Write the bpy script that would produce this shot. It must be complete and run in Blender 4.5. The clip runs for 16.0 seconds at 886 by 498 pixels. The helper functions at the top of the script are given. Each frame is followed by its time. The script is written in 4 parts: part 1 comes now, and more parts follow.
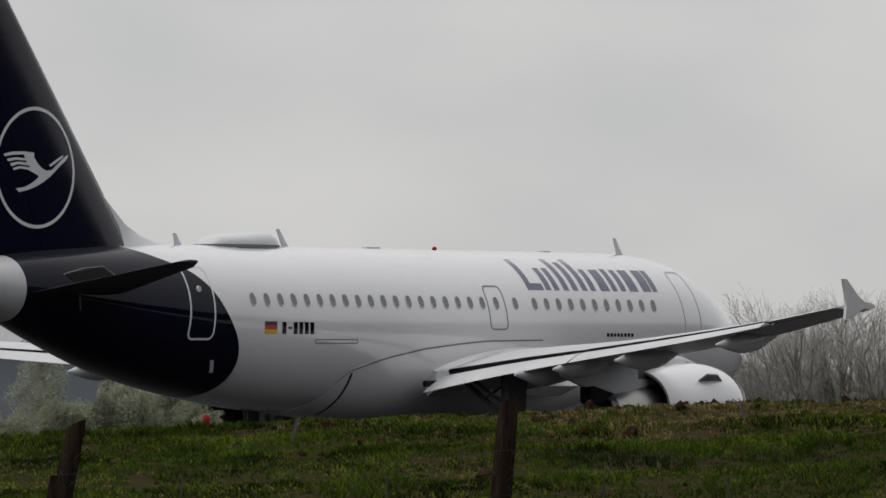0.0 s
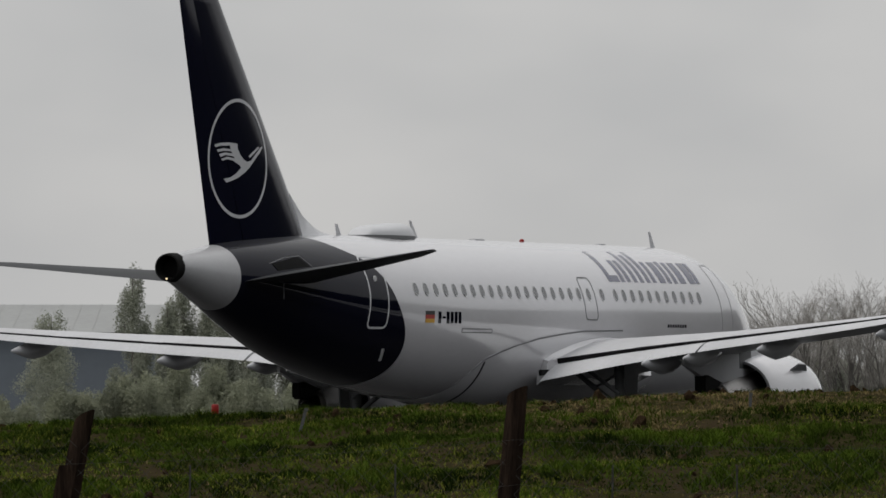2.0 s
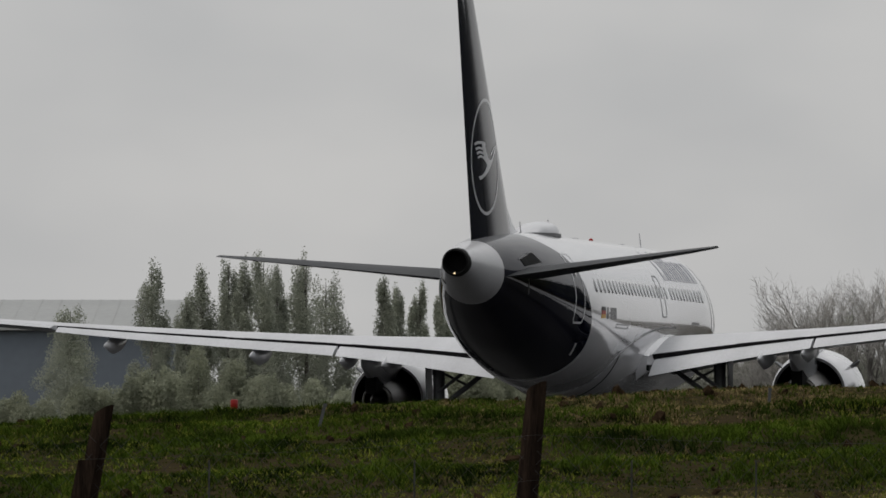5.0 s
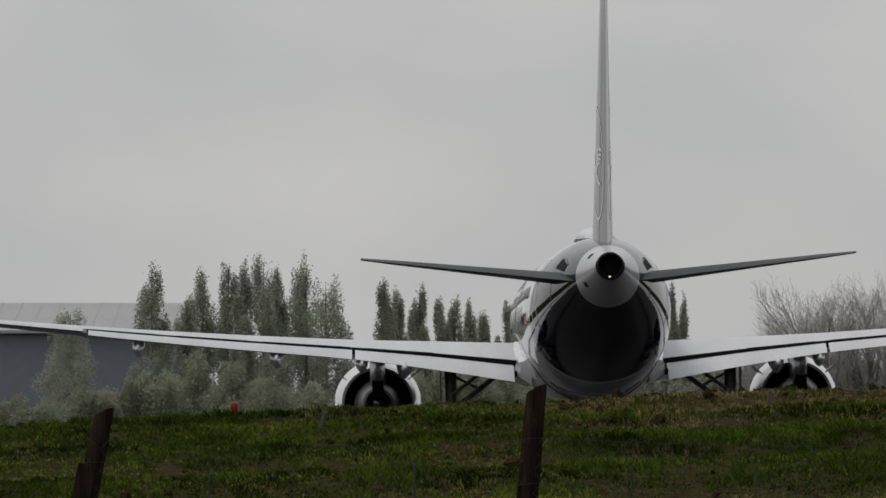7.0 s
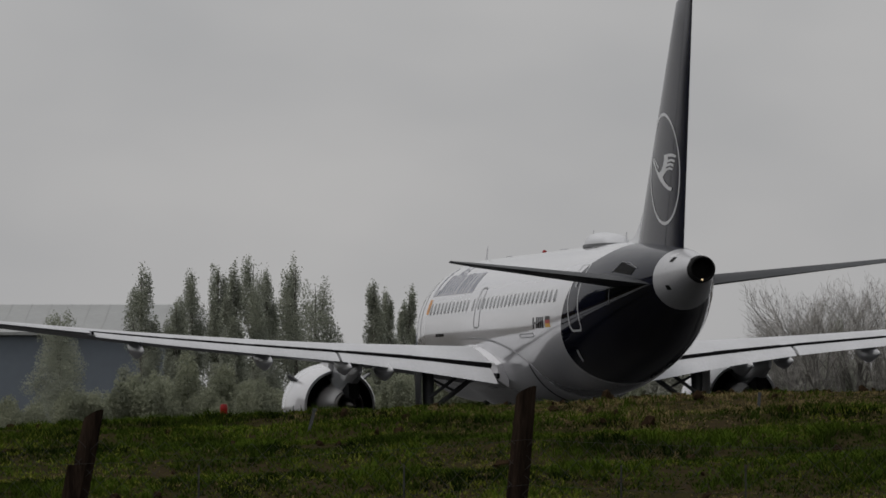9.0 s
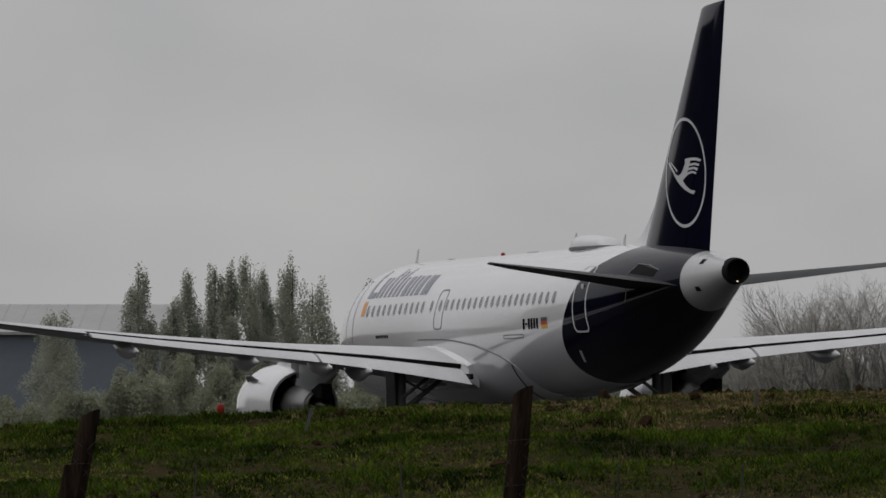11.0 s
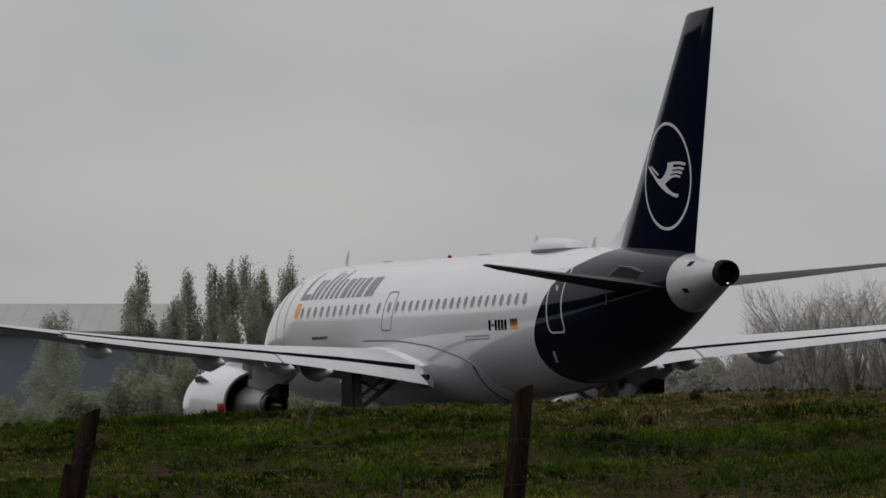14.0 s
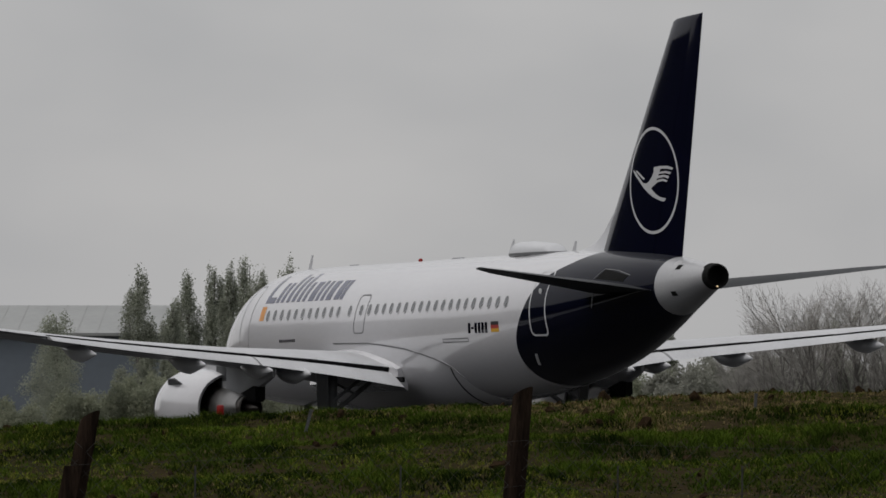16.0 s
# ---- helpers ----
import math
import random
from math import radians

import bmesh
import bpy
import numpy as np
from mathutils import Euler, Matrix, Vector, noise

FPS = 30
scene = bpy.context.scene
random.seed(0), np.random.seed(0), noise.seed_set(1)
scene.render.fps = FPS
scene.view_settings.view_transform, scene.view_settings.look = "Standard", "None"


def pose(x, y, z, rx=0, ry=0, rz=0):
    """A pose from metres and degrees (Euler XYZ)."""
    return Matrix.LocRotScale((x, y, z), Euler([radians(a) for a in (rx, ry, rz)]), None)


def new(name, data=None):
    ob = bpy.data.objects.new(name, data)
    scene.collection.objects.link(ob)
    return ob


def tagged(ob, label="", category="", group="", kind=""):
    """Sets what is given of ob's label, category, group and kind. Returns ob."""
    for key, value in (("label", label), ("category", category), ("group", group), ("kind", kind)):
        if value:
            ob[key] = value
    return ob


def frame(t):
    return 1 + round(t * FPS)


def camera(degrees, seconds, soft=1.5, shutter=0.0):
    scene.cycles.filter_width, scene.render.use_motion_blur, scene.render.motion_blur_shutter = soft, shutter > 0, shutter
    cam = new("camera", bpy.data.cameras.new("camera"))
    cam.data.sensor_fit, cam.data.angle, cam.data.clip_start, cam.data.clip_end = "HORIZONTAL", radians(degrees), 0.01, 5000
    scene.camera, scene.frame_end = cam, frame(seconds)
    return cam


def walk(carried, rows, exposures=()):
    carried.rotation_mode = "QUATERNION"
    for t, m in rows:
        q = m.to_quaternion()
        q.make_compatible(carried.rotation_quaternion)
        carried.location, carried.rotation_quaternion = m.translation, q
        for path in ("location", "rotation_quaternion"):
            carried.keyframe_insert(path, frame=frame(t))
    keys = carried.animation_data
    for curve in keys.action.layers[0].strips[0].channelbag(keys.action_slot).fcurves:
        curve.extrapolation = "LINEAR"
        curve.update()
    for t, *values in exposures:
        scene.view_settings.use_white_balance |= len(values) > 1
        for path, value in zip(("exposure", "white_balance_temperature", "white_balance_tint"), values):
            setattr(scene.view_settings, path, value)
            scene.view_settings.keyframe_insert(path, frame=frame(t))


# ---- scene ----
cam = camera(6.704, 16.0, soft=1.6)
EYE = (0.0, 0.0, -0.150)
TILT = 91.688
# seconds, turn to the left and upward tilt in degrees: a hand-held long lens
PAN = [
    (0.0, -0.1049, 0.0854),
    (0.5, -0.1049, 0.0526),
    (1.0, -0.0920, 0.0330),
    (1.5, -0.0655, 0.0197),
    (2.0, -0.0394, 0.0068),
    (2.5, -0.0133, -0.0066),
    (3.0, 0.0000, -0.0195),
    (3.5, 0.0261, -0.0327),
    (4.0, 0.0655, -0.0360),
    (4.5, 0.0908, -0.0313),
    (5.0, 0.1050, -0.0298),
    (5.5, 0.1113, -0.0258),
    (6.0, 0.1203, -0.0193),
    (6.5, 0.1342, -0.0064),
    (7.0, 0.1049, -0.0064),
    (7.5, 0.0719, 0.0000),
    (8.0, 0.0458, 0.0064),
    (8.5, 0.0325, 0.0064),
    (9.0, 0.0261, 0.0064),
    (9.5, 0.0127, 0.0086),
    (10.0, 0.0052, 0.0081),
    (10.5, 0.0025, 0.0065),
    (11.0, 0.0028, 0.0045),
    (11.5, 0.0000, 0.0064),
    (12.0, 0.0000, 0.0000),
    (12.5, 0.0000, 0.0000),
    (13.0, 0.0032, 0.0000),
    (13.5, 0.0064, 0.0000),
    (14.0, 0.0032, 0.0000),
    (14.5, 0.0000, 0.0032),
    (15.0, 0.0000, 0.0098),
    (15.5, 0.0000, 0.0098),
    (16.0, 0.0000, 0.0131),
]
walk(cam, [(t, pose(*EYE, TILT + up, 0, turn)) for t, turn, up in PAN], exposures=[
    (0.0, 0.17, 6500, 11), (1.5, 0.05, 6500, 11), (4.0, -0.02, 6500, 11), (7.0, -0.05, 6480, 11), (8.0, -0.15, 6480, 11), (9.0, -0.30, 6460, 12), (11.5, -0.26, 6460, 12), (12.5, -0.20, 6460, 12), (16.0, -0.20, 6460, 12)])

# seconds, place of the main gear on the taxiway, heading in degrees
TAXI = [
    (0.0, -1.102, 191.410, 54.455),
    (0.5, -0.406, 192.523, 56.924),
    (1.0, 0.243, 193.573, 59.437),
    (1.5, 0.806, 194.579, 61.966),
    (2.0, 1.298, 195.560, 64.407),
    (2.5, 1.715, 196.529, 66.753),
    (3.0, 2.132, 197.496, 69.022),
    (3.5, 2.475, 198.468, 71.404),
    (4.0, 2.801, 199.449, 73.873),
    (4.5, 3.070, 200.441, 76.677),
    (5.0, 3.280, 201.443, 79.423),
    (5.5, 3.450, 202.453, 82.195),
    (6.0, 3.565, 203.467, 85.034),
    (6.5, 3.649, 204.478, 87.887),
    (7.0, 3.658, 205.481, 90.735),
    (7.5, 3.600, 206.469, 93.471),
    (8.0, 3.532, 207.435, 96.101),
    (8.5, 3.404, 208.370, 98.588),
    (9.0, 3.256, 209.269, 100.806),
    (9.5, 3.082, 210.124, 102.650),
    (10.0, 2.889, 210.930, 104.350),
    (10.5, 2.680, 211.682, 105.874),
    (11.0, 2.453, 212.379, 107.166),
    (11.5, 2.219, 213.018, 108.237),
    (12.0, 1.988, 213.602, 109.132),
    (12.5, 1.761, 214.134, 109.859),
    (13.0, 1.525, 214.620, 110.500),
    (13.5, 1.308, 215.071, 110.950),
    (14.0, 1.097, 215.499, 111.418),
    (14.5, 0.916, 215.921, 111.957),
    (15.0, 0.711, 216.359, 112.495),
    (15.5, 0.519, 216.836, 112.926),
    (16.0, 0.340, 217.384, 113.413),
]
SLOPE_X, SLOPE_Y, PITCH = 0.8531, 0.4605, -0.1597

# ---- world: a bright overcast sky over a thin sun ----
SUN_UP, SUN_TURN = 58.0, 245.0
world = bpy.data.worlds.new("overcast")
scene.world = world
world.use_nodes = True
wn, wl = world.node_tree.nodes, world.node_tree.links
wn.clear()
w_out, w_bg = wn.new("ShaderNodeOutputWorld"), wn.new("ShaderNodeBackground")
w_sky = wn.new("ShaderNodeTexSky")
w_sky.sky_type, w_sky.sun_disc = "NISHITA", False
w_sky.sun_elevation, w_sky.sun_rotation = radians(SUN_UP), radians(SUN_TURN)
w_sky.air_density, w_sky.dust_density = 1.0, 3.0
w_co, w_noise, w_ramp = wn.new("ShaderNodeTexCoord"), wn.new("ShaderNodeTexNoise"), wn.new("ShaderNodeValToRGB")
w_map = wn.new("ShaderNodeMapping")
w_map.inputs["Scale"].default_value = (1.0, 1.0, 2.2)
w_noise.inputs["Scale"].default_value, w_noise.inputs["Detail"].default_value = 20.0, 3.0
w_noise.inputs["Roughness"].default_value = 0.45
w_ramp.color_ramp.elements[0].position, w_ramp.color_ramp.elements[1].position = 0.25, 0.75
w_ramp.color_ramp.elements[0].color = (4.85, 4.92, 4.93, 1)
w_ramp.color_ramp.elements[1].color = (5.95, 5.93, 5.81, 1)
w_sep, w_high = wn.new("ShaderNodeSeparateXYZ"), wn.new("ShaderNodeMapRange")
w_high.inputs["From Min"].default_value, w_high.inputs["From Max"].default_value = -0.05, 0.9
w_high.inputs["To Min"].default_value, w_high.inputs["To Max"].default_value = 0.90, 1.6
w_mul = wn.new("ShaderNodeVectorMath")
w_mul.operation = "SCALE"
w_mix = wn.new("ShaderNodeMix")
w_mix.data_type = "RGBA"
w_mix.inputs["Factor"].default_value = 0.93
wl.new(w_co.outputs["Generated"], w_map.inputs["Vector"])
wl.new(w_map.outputs["Vector"], w_noise.inputs["Vector"])
wl.new(w_noise.outputs["Fac"], w_ramp.inputs["Fac"])
wl.new(w_co.outputs["Generated"], w_sep.inputs["Vector"])
wl.new(w_sep.outputs["Z"], w_high.inputs["Value"])
wl.new(w_ramp.outputs["Color"], w_mul.inputs[0])
wl.new(w_high.outputs["Result"], w_mul.inputs["Scale"])
wl.new(w_sky.outputs["Color"], w_mix.inputs["A"])
wl.new(w_mul.outputs["Vector"], w_mix.inputs["B"])
wl.new(w_mix.outputs["Result"], w_bg.inputs["Color"])
w_bg.inputs["Strength"].default_value = 0.1
wl.new(w_bg.outputs["Background"], w_out.inputs["Surface"])

sun = new("sun", bpy.data.lights.new("sun", "SUN"))
sun.data.energy, sun.data.angle, sun.data.color = 1.15, radians(20), (1.0, 0.96, 0.9)
sun.matrix_world = pose(0, 0, 60, 90 - SUN_UP, 0, 180 - SUN_TURN)

# ---- materials ----
def material(name, colour, rough=0.5, metal=0.0, vary=0.15, scale=3.0, grain=40.0, bump=0.0, coat=0.0, colour_b=None,
             stretch=(1, 1, 1), per_piece=0.0, through_light=0.0, spec=0.5, edge=0.2):
    """A surface with two scales of variation: broad stains and fine grain, in object space metres."""
    m = bpy.data.materials.new(name)
    m.use_nodes = True
    n, l = m.node_tree.nodes, m.node_tree.links
    bsdf = n["Principled BSDF"]
    bsdf.inputs["Metallic"].default_value = metal
    bsdf.inputs["Specular IOR Level"].default_value = spec
    bsdf.inputs["Coat Weight"].default_value = coat
    bsdf.inputs["Coat Roughness"].default_value = 0.08
    co, mp = n.new("ShaderNodeTexCoord"), n.new("ShaderNodeMapping")
    mp.inputs["Scale"].default_value = stretch
    l.new(co.outputs["Object"], mp.inputs["Vector"])
    big, fine = n.new("ShaderNodeTexNoise"), n.new("ShaderNodeTexNoise")
    big.inputs["Scale"].default_value, big.inputs["Detail"].default_value = scale, 5.0
    fine.inputs["Scale"].default_value, fine.inputs["Detail"].default_value = grain, 3.0
    l.new(mp.outputs["Vector"], big.inputs["Vector"])
    l.new(mp.outputs["Vector"], fine.inputs["Vector"])
    ramp = n.new("ShaderNodeValToRGB")
    ramp.color_ramp.elements[0].position, ramp.color_ramp.elements[1].position = 0.5 - edge, 0.5 + edge
    b = colour_b or tuple(c * (1 - vary) for c in colour)
    ramp.color_ramp.elements[0].color = (*b, 1)
    ramp.color_ramp.elements[1].color = (*colour, 1)
    l.new(big.outputs["Fac"], ramp.inputs["Fac"])
    mul = n.new("ShaderNodeMix")
    mul.data_type, mul.blend_type = "RGBA", "MULTIPLY"
    mul.inputs["Factor"].default_value = min(1.0, vary * 1.6)
    l.new(ramp.outputs["Color"], mul.inputs["A"])
    l.new(fine.outputs["Fac"], mul.inputs["B"])
    last = mul.outputs["Result"]
    if per_piece:
        info, hsv, rng = n.new("ShaderNodeObjectInfo"), n.new("ShaderNodeHueSaturation"), n.new("ShaderNodeMapRange")
        geo, add = n.new("ShaderNodeNewGeometry"), n.new("ShaderNodeMath")
        add.operation = "ADD"
        l.new(geo.outputs["Random Per Island"], add.inputs[0])
        l.new(info.outputs["Random"], add.inputs[1])
        rng.inputs["From Max"].default_value = 2.0
        rng.inputs["To Min"].default_value, rng.inputs["To Max"].default_value = 1 - per_piece, 1 + per_piece
        l.new(add.outputs[0], rng.inputs["Value"])
        l.new(rng.outputs["Result"], hsv.inputs["Value"])
        l.new(last, hsv.inputs["Color"])
        last = hsv.outputs["Color"]
    l.new(last, bsdf.inputs["Base Color"])
    rr = n.new("ShaderNodeMapRange")
    rr.inputs["To Min"].default_value, rr.inputs["To Max"].default_value = max(0.02, rough * 0.8), min(1.0, rough * 1.25)
    l.new(big.outputs["Fac"], rr.inputs["Value"])
    l.new(rr.outputs["Result"], bsdf.inputs["Roughness"])
    if bump:
        bp = n.new("ShaderNodeBump")
        bp.inputs["Strength"].default_value, bp.inputs["Distance"].default_value = 0.6, bump
        l.new(fine.outputs["Fac"], bp.inputs["Height"])
        l.new(bp.outputs["Normal"], bsdf.inputs["Normal"])
    if through_light:
        tr, mix = n.new("ShaderNodeBsdfTranslucent"), n.new("ShaderNodeMixShader")
        l.new(last, tr.inputs["Color"])
        mix.inputs["Fac"].default_value = through_light
        l.new(bsdf.outputs["BSDF"], mix.inputs[1])
        l.new(tr.outputs["BSDF"], mix.inputs[2])
        l.new(mix.outputs["Shader"], n["Material Output"].inputs["Surface"])
    return m


WHITE = material("white_paint", (0.60, 0.60, 0.625), 0.2, vary=0.05, scale=0.7, grain=9, coat=1.0, stretch=(0.35, 1, 1))
FAIRING = material("fairing_grey_paint", (0.56, 0.57, 0.59), 0.3, vary=0.08, scale=0.9, grain=14, coat=0.3)
NAVY = material("navy_paint", (0.0024, 0.0032, 0.0110), 0.045, vary=0.1, scale=0.8, grain=9, spec=0.16)
NAVY_FIN = material("navy_fin_paint", (0.0030, 0.0035, 0.0140), 0.10, vary=0.1, scale=0.8, grain=9, spec=0.28)
TITLE = material("navy_title_film", (0.020, 0.026, 0.085), 0.08, vary=0.1, spec=0.5, coat=0.6)
WING = material("wing_grey_paint", (0.56, 0.57, 0.59), 0.35, vary=0.12, scale=0.8, grain=12, stretch=(0.3, 1.5, 1), spec=0.03)
# Black for the painted cove shade, and for rubber seals and joints.
WING_EDGE = material("cove_shade_and_rubber", (0.010, 0.010, 0.011), 0.7, vary=0.3, scale=4, spec=0.1)
# Grey taken near black to put the underside's shade into the colour.
TAILPLANE_SHADE = material("shaded_tailplane_paint", (0.05, 0.053, 0.057), 0.5, spec=0.08, vary=0.12, scale=0.8, grain=12)
CONE = material("tail_cone_grey_paint", (0.44, 0.445, 0.46), 0.25, vary=0.1, scale=0.9, grain=14, coat=0.3)
METAL = material("bare_metal", (0.45, 0.44, 0.43), 0.35, metal=0.9, vary=0.2, scale=3)
HOT_METAL = material("exhaust_metal", (0.22, 0.20, 0.18), 0.4, metal=0.9, vary=0.4, scale=4)
# Plain matt black: ducts, vents, cut-outs, heat shield, exhaust outlet.
MATT_BLACK = material("matt_black", (0.010, 0.010, 0.010), 0.7, spec=0.1, vary=0.3, scale=5)
RUBBER = material("tyre_rubber", (0.02, 0.02, 0.02), 0.75, vary=0.3, scale=8, bump=0.004)
STRUT = material("gear_grey_paint", (0.11, 0.115, 0.12), 0.45, vary=0.3, scale=6)
GLASS = material("cabin_window_glass", (0.10, 0.105, 0.115), 0.08, vary=0.2, scale=3, coat=0.5)
RIM = material("window_rim_grey", (0.55, 0.56, 0.57), 0.35, vary=0.1)
SEAM = material("panel_seam_grey", (0.14, 0.145, 0.15), 0.5, vary=0.1)
DOOR_SEAM = material("door_seam_grey", (0.33, 0.335, 0.345), 0.5, vary=0.1)
LIGHT_LINE = material("white_door_outline", (0.62, 0.63, 0.65), 0.15, vary=0.1)
BLACK = material("flag_black", (0.02, 0.02, 0.02), 0.4)
RED = material("flag_red", (0.45, 0.03, 0.02), 0.4)
GOLD = material("flag_gold", (0.75, 0.42, 0.03), 0.4)
RED_LENS = material("red_beacon_lens", (0.27, 0.010, 0.008), 0.4, spec=0.25)
LAMP = material("tail_light_lens", (0.9, 0.8, 0.6), 0.2)
LAMP.node_tree.nodes["Principled BSDF"].inputs["Emission Color"].default_value = (1.0, 0.75, 0.4, 1)
LAMP.node_tree.nodes["Principled BSDF"].inputs["Emission Strength"].default_value = 0.9
ORANGE = material("orange_marking", (0.75, 0.33, 0.08), 0.4)

SOIL = material("grass_ground", (0.042, 0.040, 0.016), 0.95, spec=0.0, vary=0.5, scale=1.3, grain=22, bump=0.03,
                colour_b=(0.060, 0.045, 0.027), stretch=(0.5, 1.0, 1.0))
# Dark patches in the blade colour imitate shaded bands of the uneven bank.
GRASS = material("grass_blades", (0.205, 0.235, 0.036), 0.75, spec=0.0, vary=0.35, scale=1.0, grain=5, per_piece=0.25,
                 colour_b=(0.034, 0.052, 0.011), stretch=(0.6, 0.36, 0.6), through_light=0.3, edge=0.09)
# Lush green, darkened to stand for shade on the terrace fronts.
LUSH_SHADE = material("lush_shade_blades", (0.074, 0.118, 0.014), 0.75, spec=0.0, vary=0.35, scale=1.6, grain=6, per_piece=0.25,
                colour_b=(0.014, 0.024, 0.005), stretch=(0.6, 0.4, 0.6), through_light=0.25, edge=0.12)
DRY = material("dry_grass_blades", (0.30, 0.235, 0.11), 0.85, spec=0.0, vary=0.35, scale=1.2, grain=8, per_piece=0.3, through_light=0.2)
CLOD = material("earth_clods", (0.06, 0.04, 0.024), 0.95, spec=0.0, vary=0.5, scale=14, grain=60, bump=0.02, per_piece=0.3)
ASPHALT = material("taxiway_asphalt", (0.05, 0.05, 0.05), 0.85, spec=0.05, vary=0.3, scale=0.4, grain=30, bump=0.004)
POST_WOOD = material("weathered_post_wood", (0.055, 0.038, 0.028), 0.85, spec=0.0, vary=0.5, scale=5, grain=30, bump=0.01,
                     stretch=(4, 4, 0.6), colour_b=(0.016, 0.012, 0.010))
WIRE = material("galvanised_wire", (0.09, 0.09, 0.085), 0.8, spec=0.0, vary=0.3, scale=20)
STAKE = material("grey_metal_stake", (0.10, 0.105, 0.11), 0.7, metal=0.1, vary=0.3, scale=10)
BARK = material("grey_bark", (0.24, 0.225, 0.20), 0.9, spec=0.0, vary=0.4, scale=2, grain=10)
# Limbs and twigs are paled so their colour carries the distant haze.
HAZED_LIMB = material("hazed_limb_bark", (0.30, 0.29, 0.275), 0.9, spec=0.0, vary=0.3, scale=2, grain=10)
HAZED_TWIG = material("hazed_twigs", (0.46, 0.445, 0.42), 0.9, spec=0.0, vary=0.3, scale=2, grain=10)
# Haze of the distance is put into the pale leaf colours below.
HAZED_POPLAR = material("hazed_poplar_leaves", (0.45, 0.475, 0.385), 0.8, spec=0.0, vary=0.2, scale=0.35, grain=2.0, per_piece=0.12,
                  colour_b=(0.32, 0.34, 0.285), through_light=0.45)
HAZED_BUSH = material("hazed_bush_leaves", (0.38, 0.40, 0.29), 0.8, spec=0.0, vary=0.2, scale=0.4, grain=2.0, per_piece=0.12,
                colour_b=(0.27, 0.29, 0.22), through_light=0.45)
HAZED_HEDGE = material("hazed_hedge_leaves", (0.37, 0.375, 0.325), 0.85, spec=0.0, vary=0.2, scale=0.3, grain=2.0, per_piece=0.12, through_light=0.4)
ROOF = material("hangar_roof_sheet", (0.32, 0.33, 0.325), 0.5, vary=0.2, scale=0.12, grain=1.2)
UNSEEN_WOODS = material("unseen_dark_woods", (0.085, 0.092, 0.065), 0.9, spec=0.0, vary=0.5, scale=0.12, grain=1.5, per_piece=0.3)
HANGAR_WALL = material("hangar_wall_sheet", (0.13, 0.155, 0.185), 0.6, vary=0.12, scale=0.1, grain=1.0)

# ---- mesh helpers ----
def link(name, bm, mat, sharp=35.0):
    """One mesh object from a bmesh, smooth but for its sharp edges."""
    for f in bm.faces:
        f.smooth = True
    for e in bm.edges:
        if len(e.link_faces) == 2 and e.calc_face_angle(0) > radians(sharp):
            e.smooth = False
    me = bpy.data.meshes.new(name)
    bm.to_mesh(me)
    bm.free()
    me.materials.append(mat)
    return new(name, me)


def part(name, bm, mat, parent, label="", sharp=35.0):
    ob = link(name, bm, mat, sharp)
    ob.parent = parent
    if label:
        ob["label"] = label
    return ob


def raw(name, verts, faces, mat, smooth=False):
    me = bpy.data.meshes.new(name)
    me.from_pydata(verts, [], faces)
    me.materials.append(mat)
    if smooth:
        me.shade_smooth()
    me.update()
    return new(name, me)


def loft(rings, closed=True, caps=True, bm=None):
    """Skin over rings of equal length."""
    bm = bm or bmesh.new()
    rows = [[bm.verts.new(p) for p in r] for r in rings]
    k = len(rows[0])
    for a, b in zip(rows, rows[1:]):
        for i in range(k if closed else k - 1):
            j = (i + 1) % k
            bm.faces.new((a[i], a[j], b[j], b[i]))
    if caps and closed:
        bm.faces.new(rows[0][::-1])
        bm.faces.new(rows[-1])
    bmesh.ops.recalc_face_normals(bm, faces=bm.faces)
    return bm


def box(x0, y0, z0, x1, y1, z1, bevel=0.0, bm=None):
    bm = bm or bmesh.new()
    made = bmesh.ops.create_cube(bm, size=1.0, matrix=Matrix.LocRotScale(
        ((x0 + x1) / 2, (y0 + y1) / 2, (z0 + z1) / 2), None, (abs(x1 - x0), abs(y1 - y0), abs(z1 - z0))))
    if bevel:
        edges = list({e for v in made["verts"] for e in v.link_edges})
        bmesh.ops.bevel(bm, geom=edges, offset=bevel, segments=2, affect="EDGES")
    return bm


def tube(points, radii, sides=10, bm=None):
    """A round bar along points."""
    rings = []
    for i, p in enumerate(points):
        a, b = Vector(points[max(0, i - 1)]), Vector(points[min(len(points) - 1, i + 1)])
        q = (b - a).to_track_quat("Z", "Y")
        r = radii[i] if isinstance(radii, (list, tuple)) else radii
        rings.append([Vector(p) + q @ Vector((r * math.cos(2 * math.pi * k / sides), r * math.sin(2 * math.pi * k / sides), 0))
                      for k in range(sides)])
    return loft(rings, bm=bm)


def curve(x, table):
    """Smooth interpolation of each column of a table over its first one."""
    t = np.array(table, float)
    i = int(np.clip(np.searchsorted(t[:, 0], x) - 1, 0, len(t) - 2))
    x0, x1 = t[i, 0], t[i + 1, 0]
    u = (x - x0) / (x1 - x0)
    d = lambda j: (t[min(j + 1, len(t) - 1)] - t[max(j - 1, 0)]) / max(1e-9, t[min(j + 1, len(t) - 1), 0] - t[max(j - 1, 0), 0])
    m0, m1 = d(i) * (x1 - x0), d(i + 1) * (x1 - x0)
    h = (2 * u**3 - 3 * u**2 + 1) * t[i] + (u**3 - 2 * u**2 + u) * m0 + (-2 * u**3 + 3 * u**2) * t[i + 1] + (u**3 - u**2) * m1
    return [float(q) for q in h[1:]]


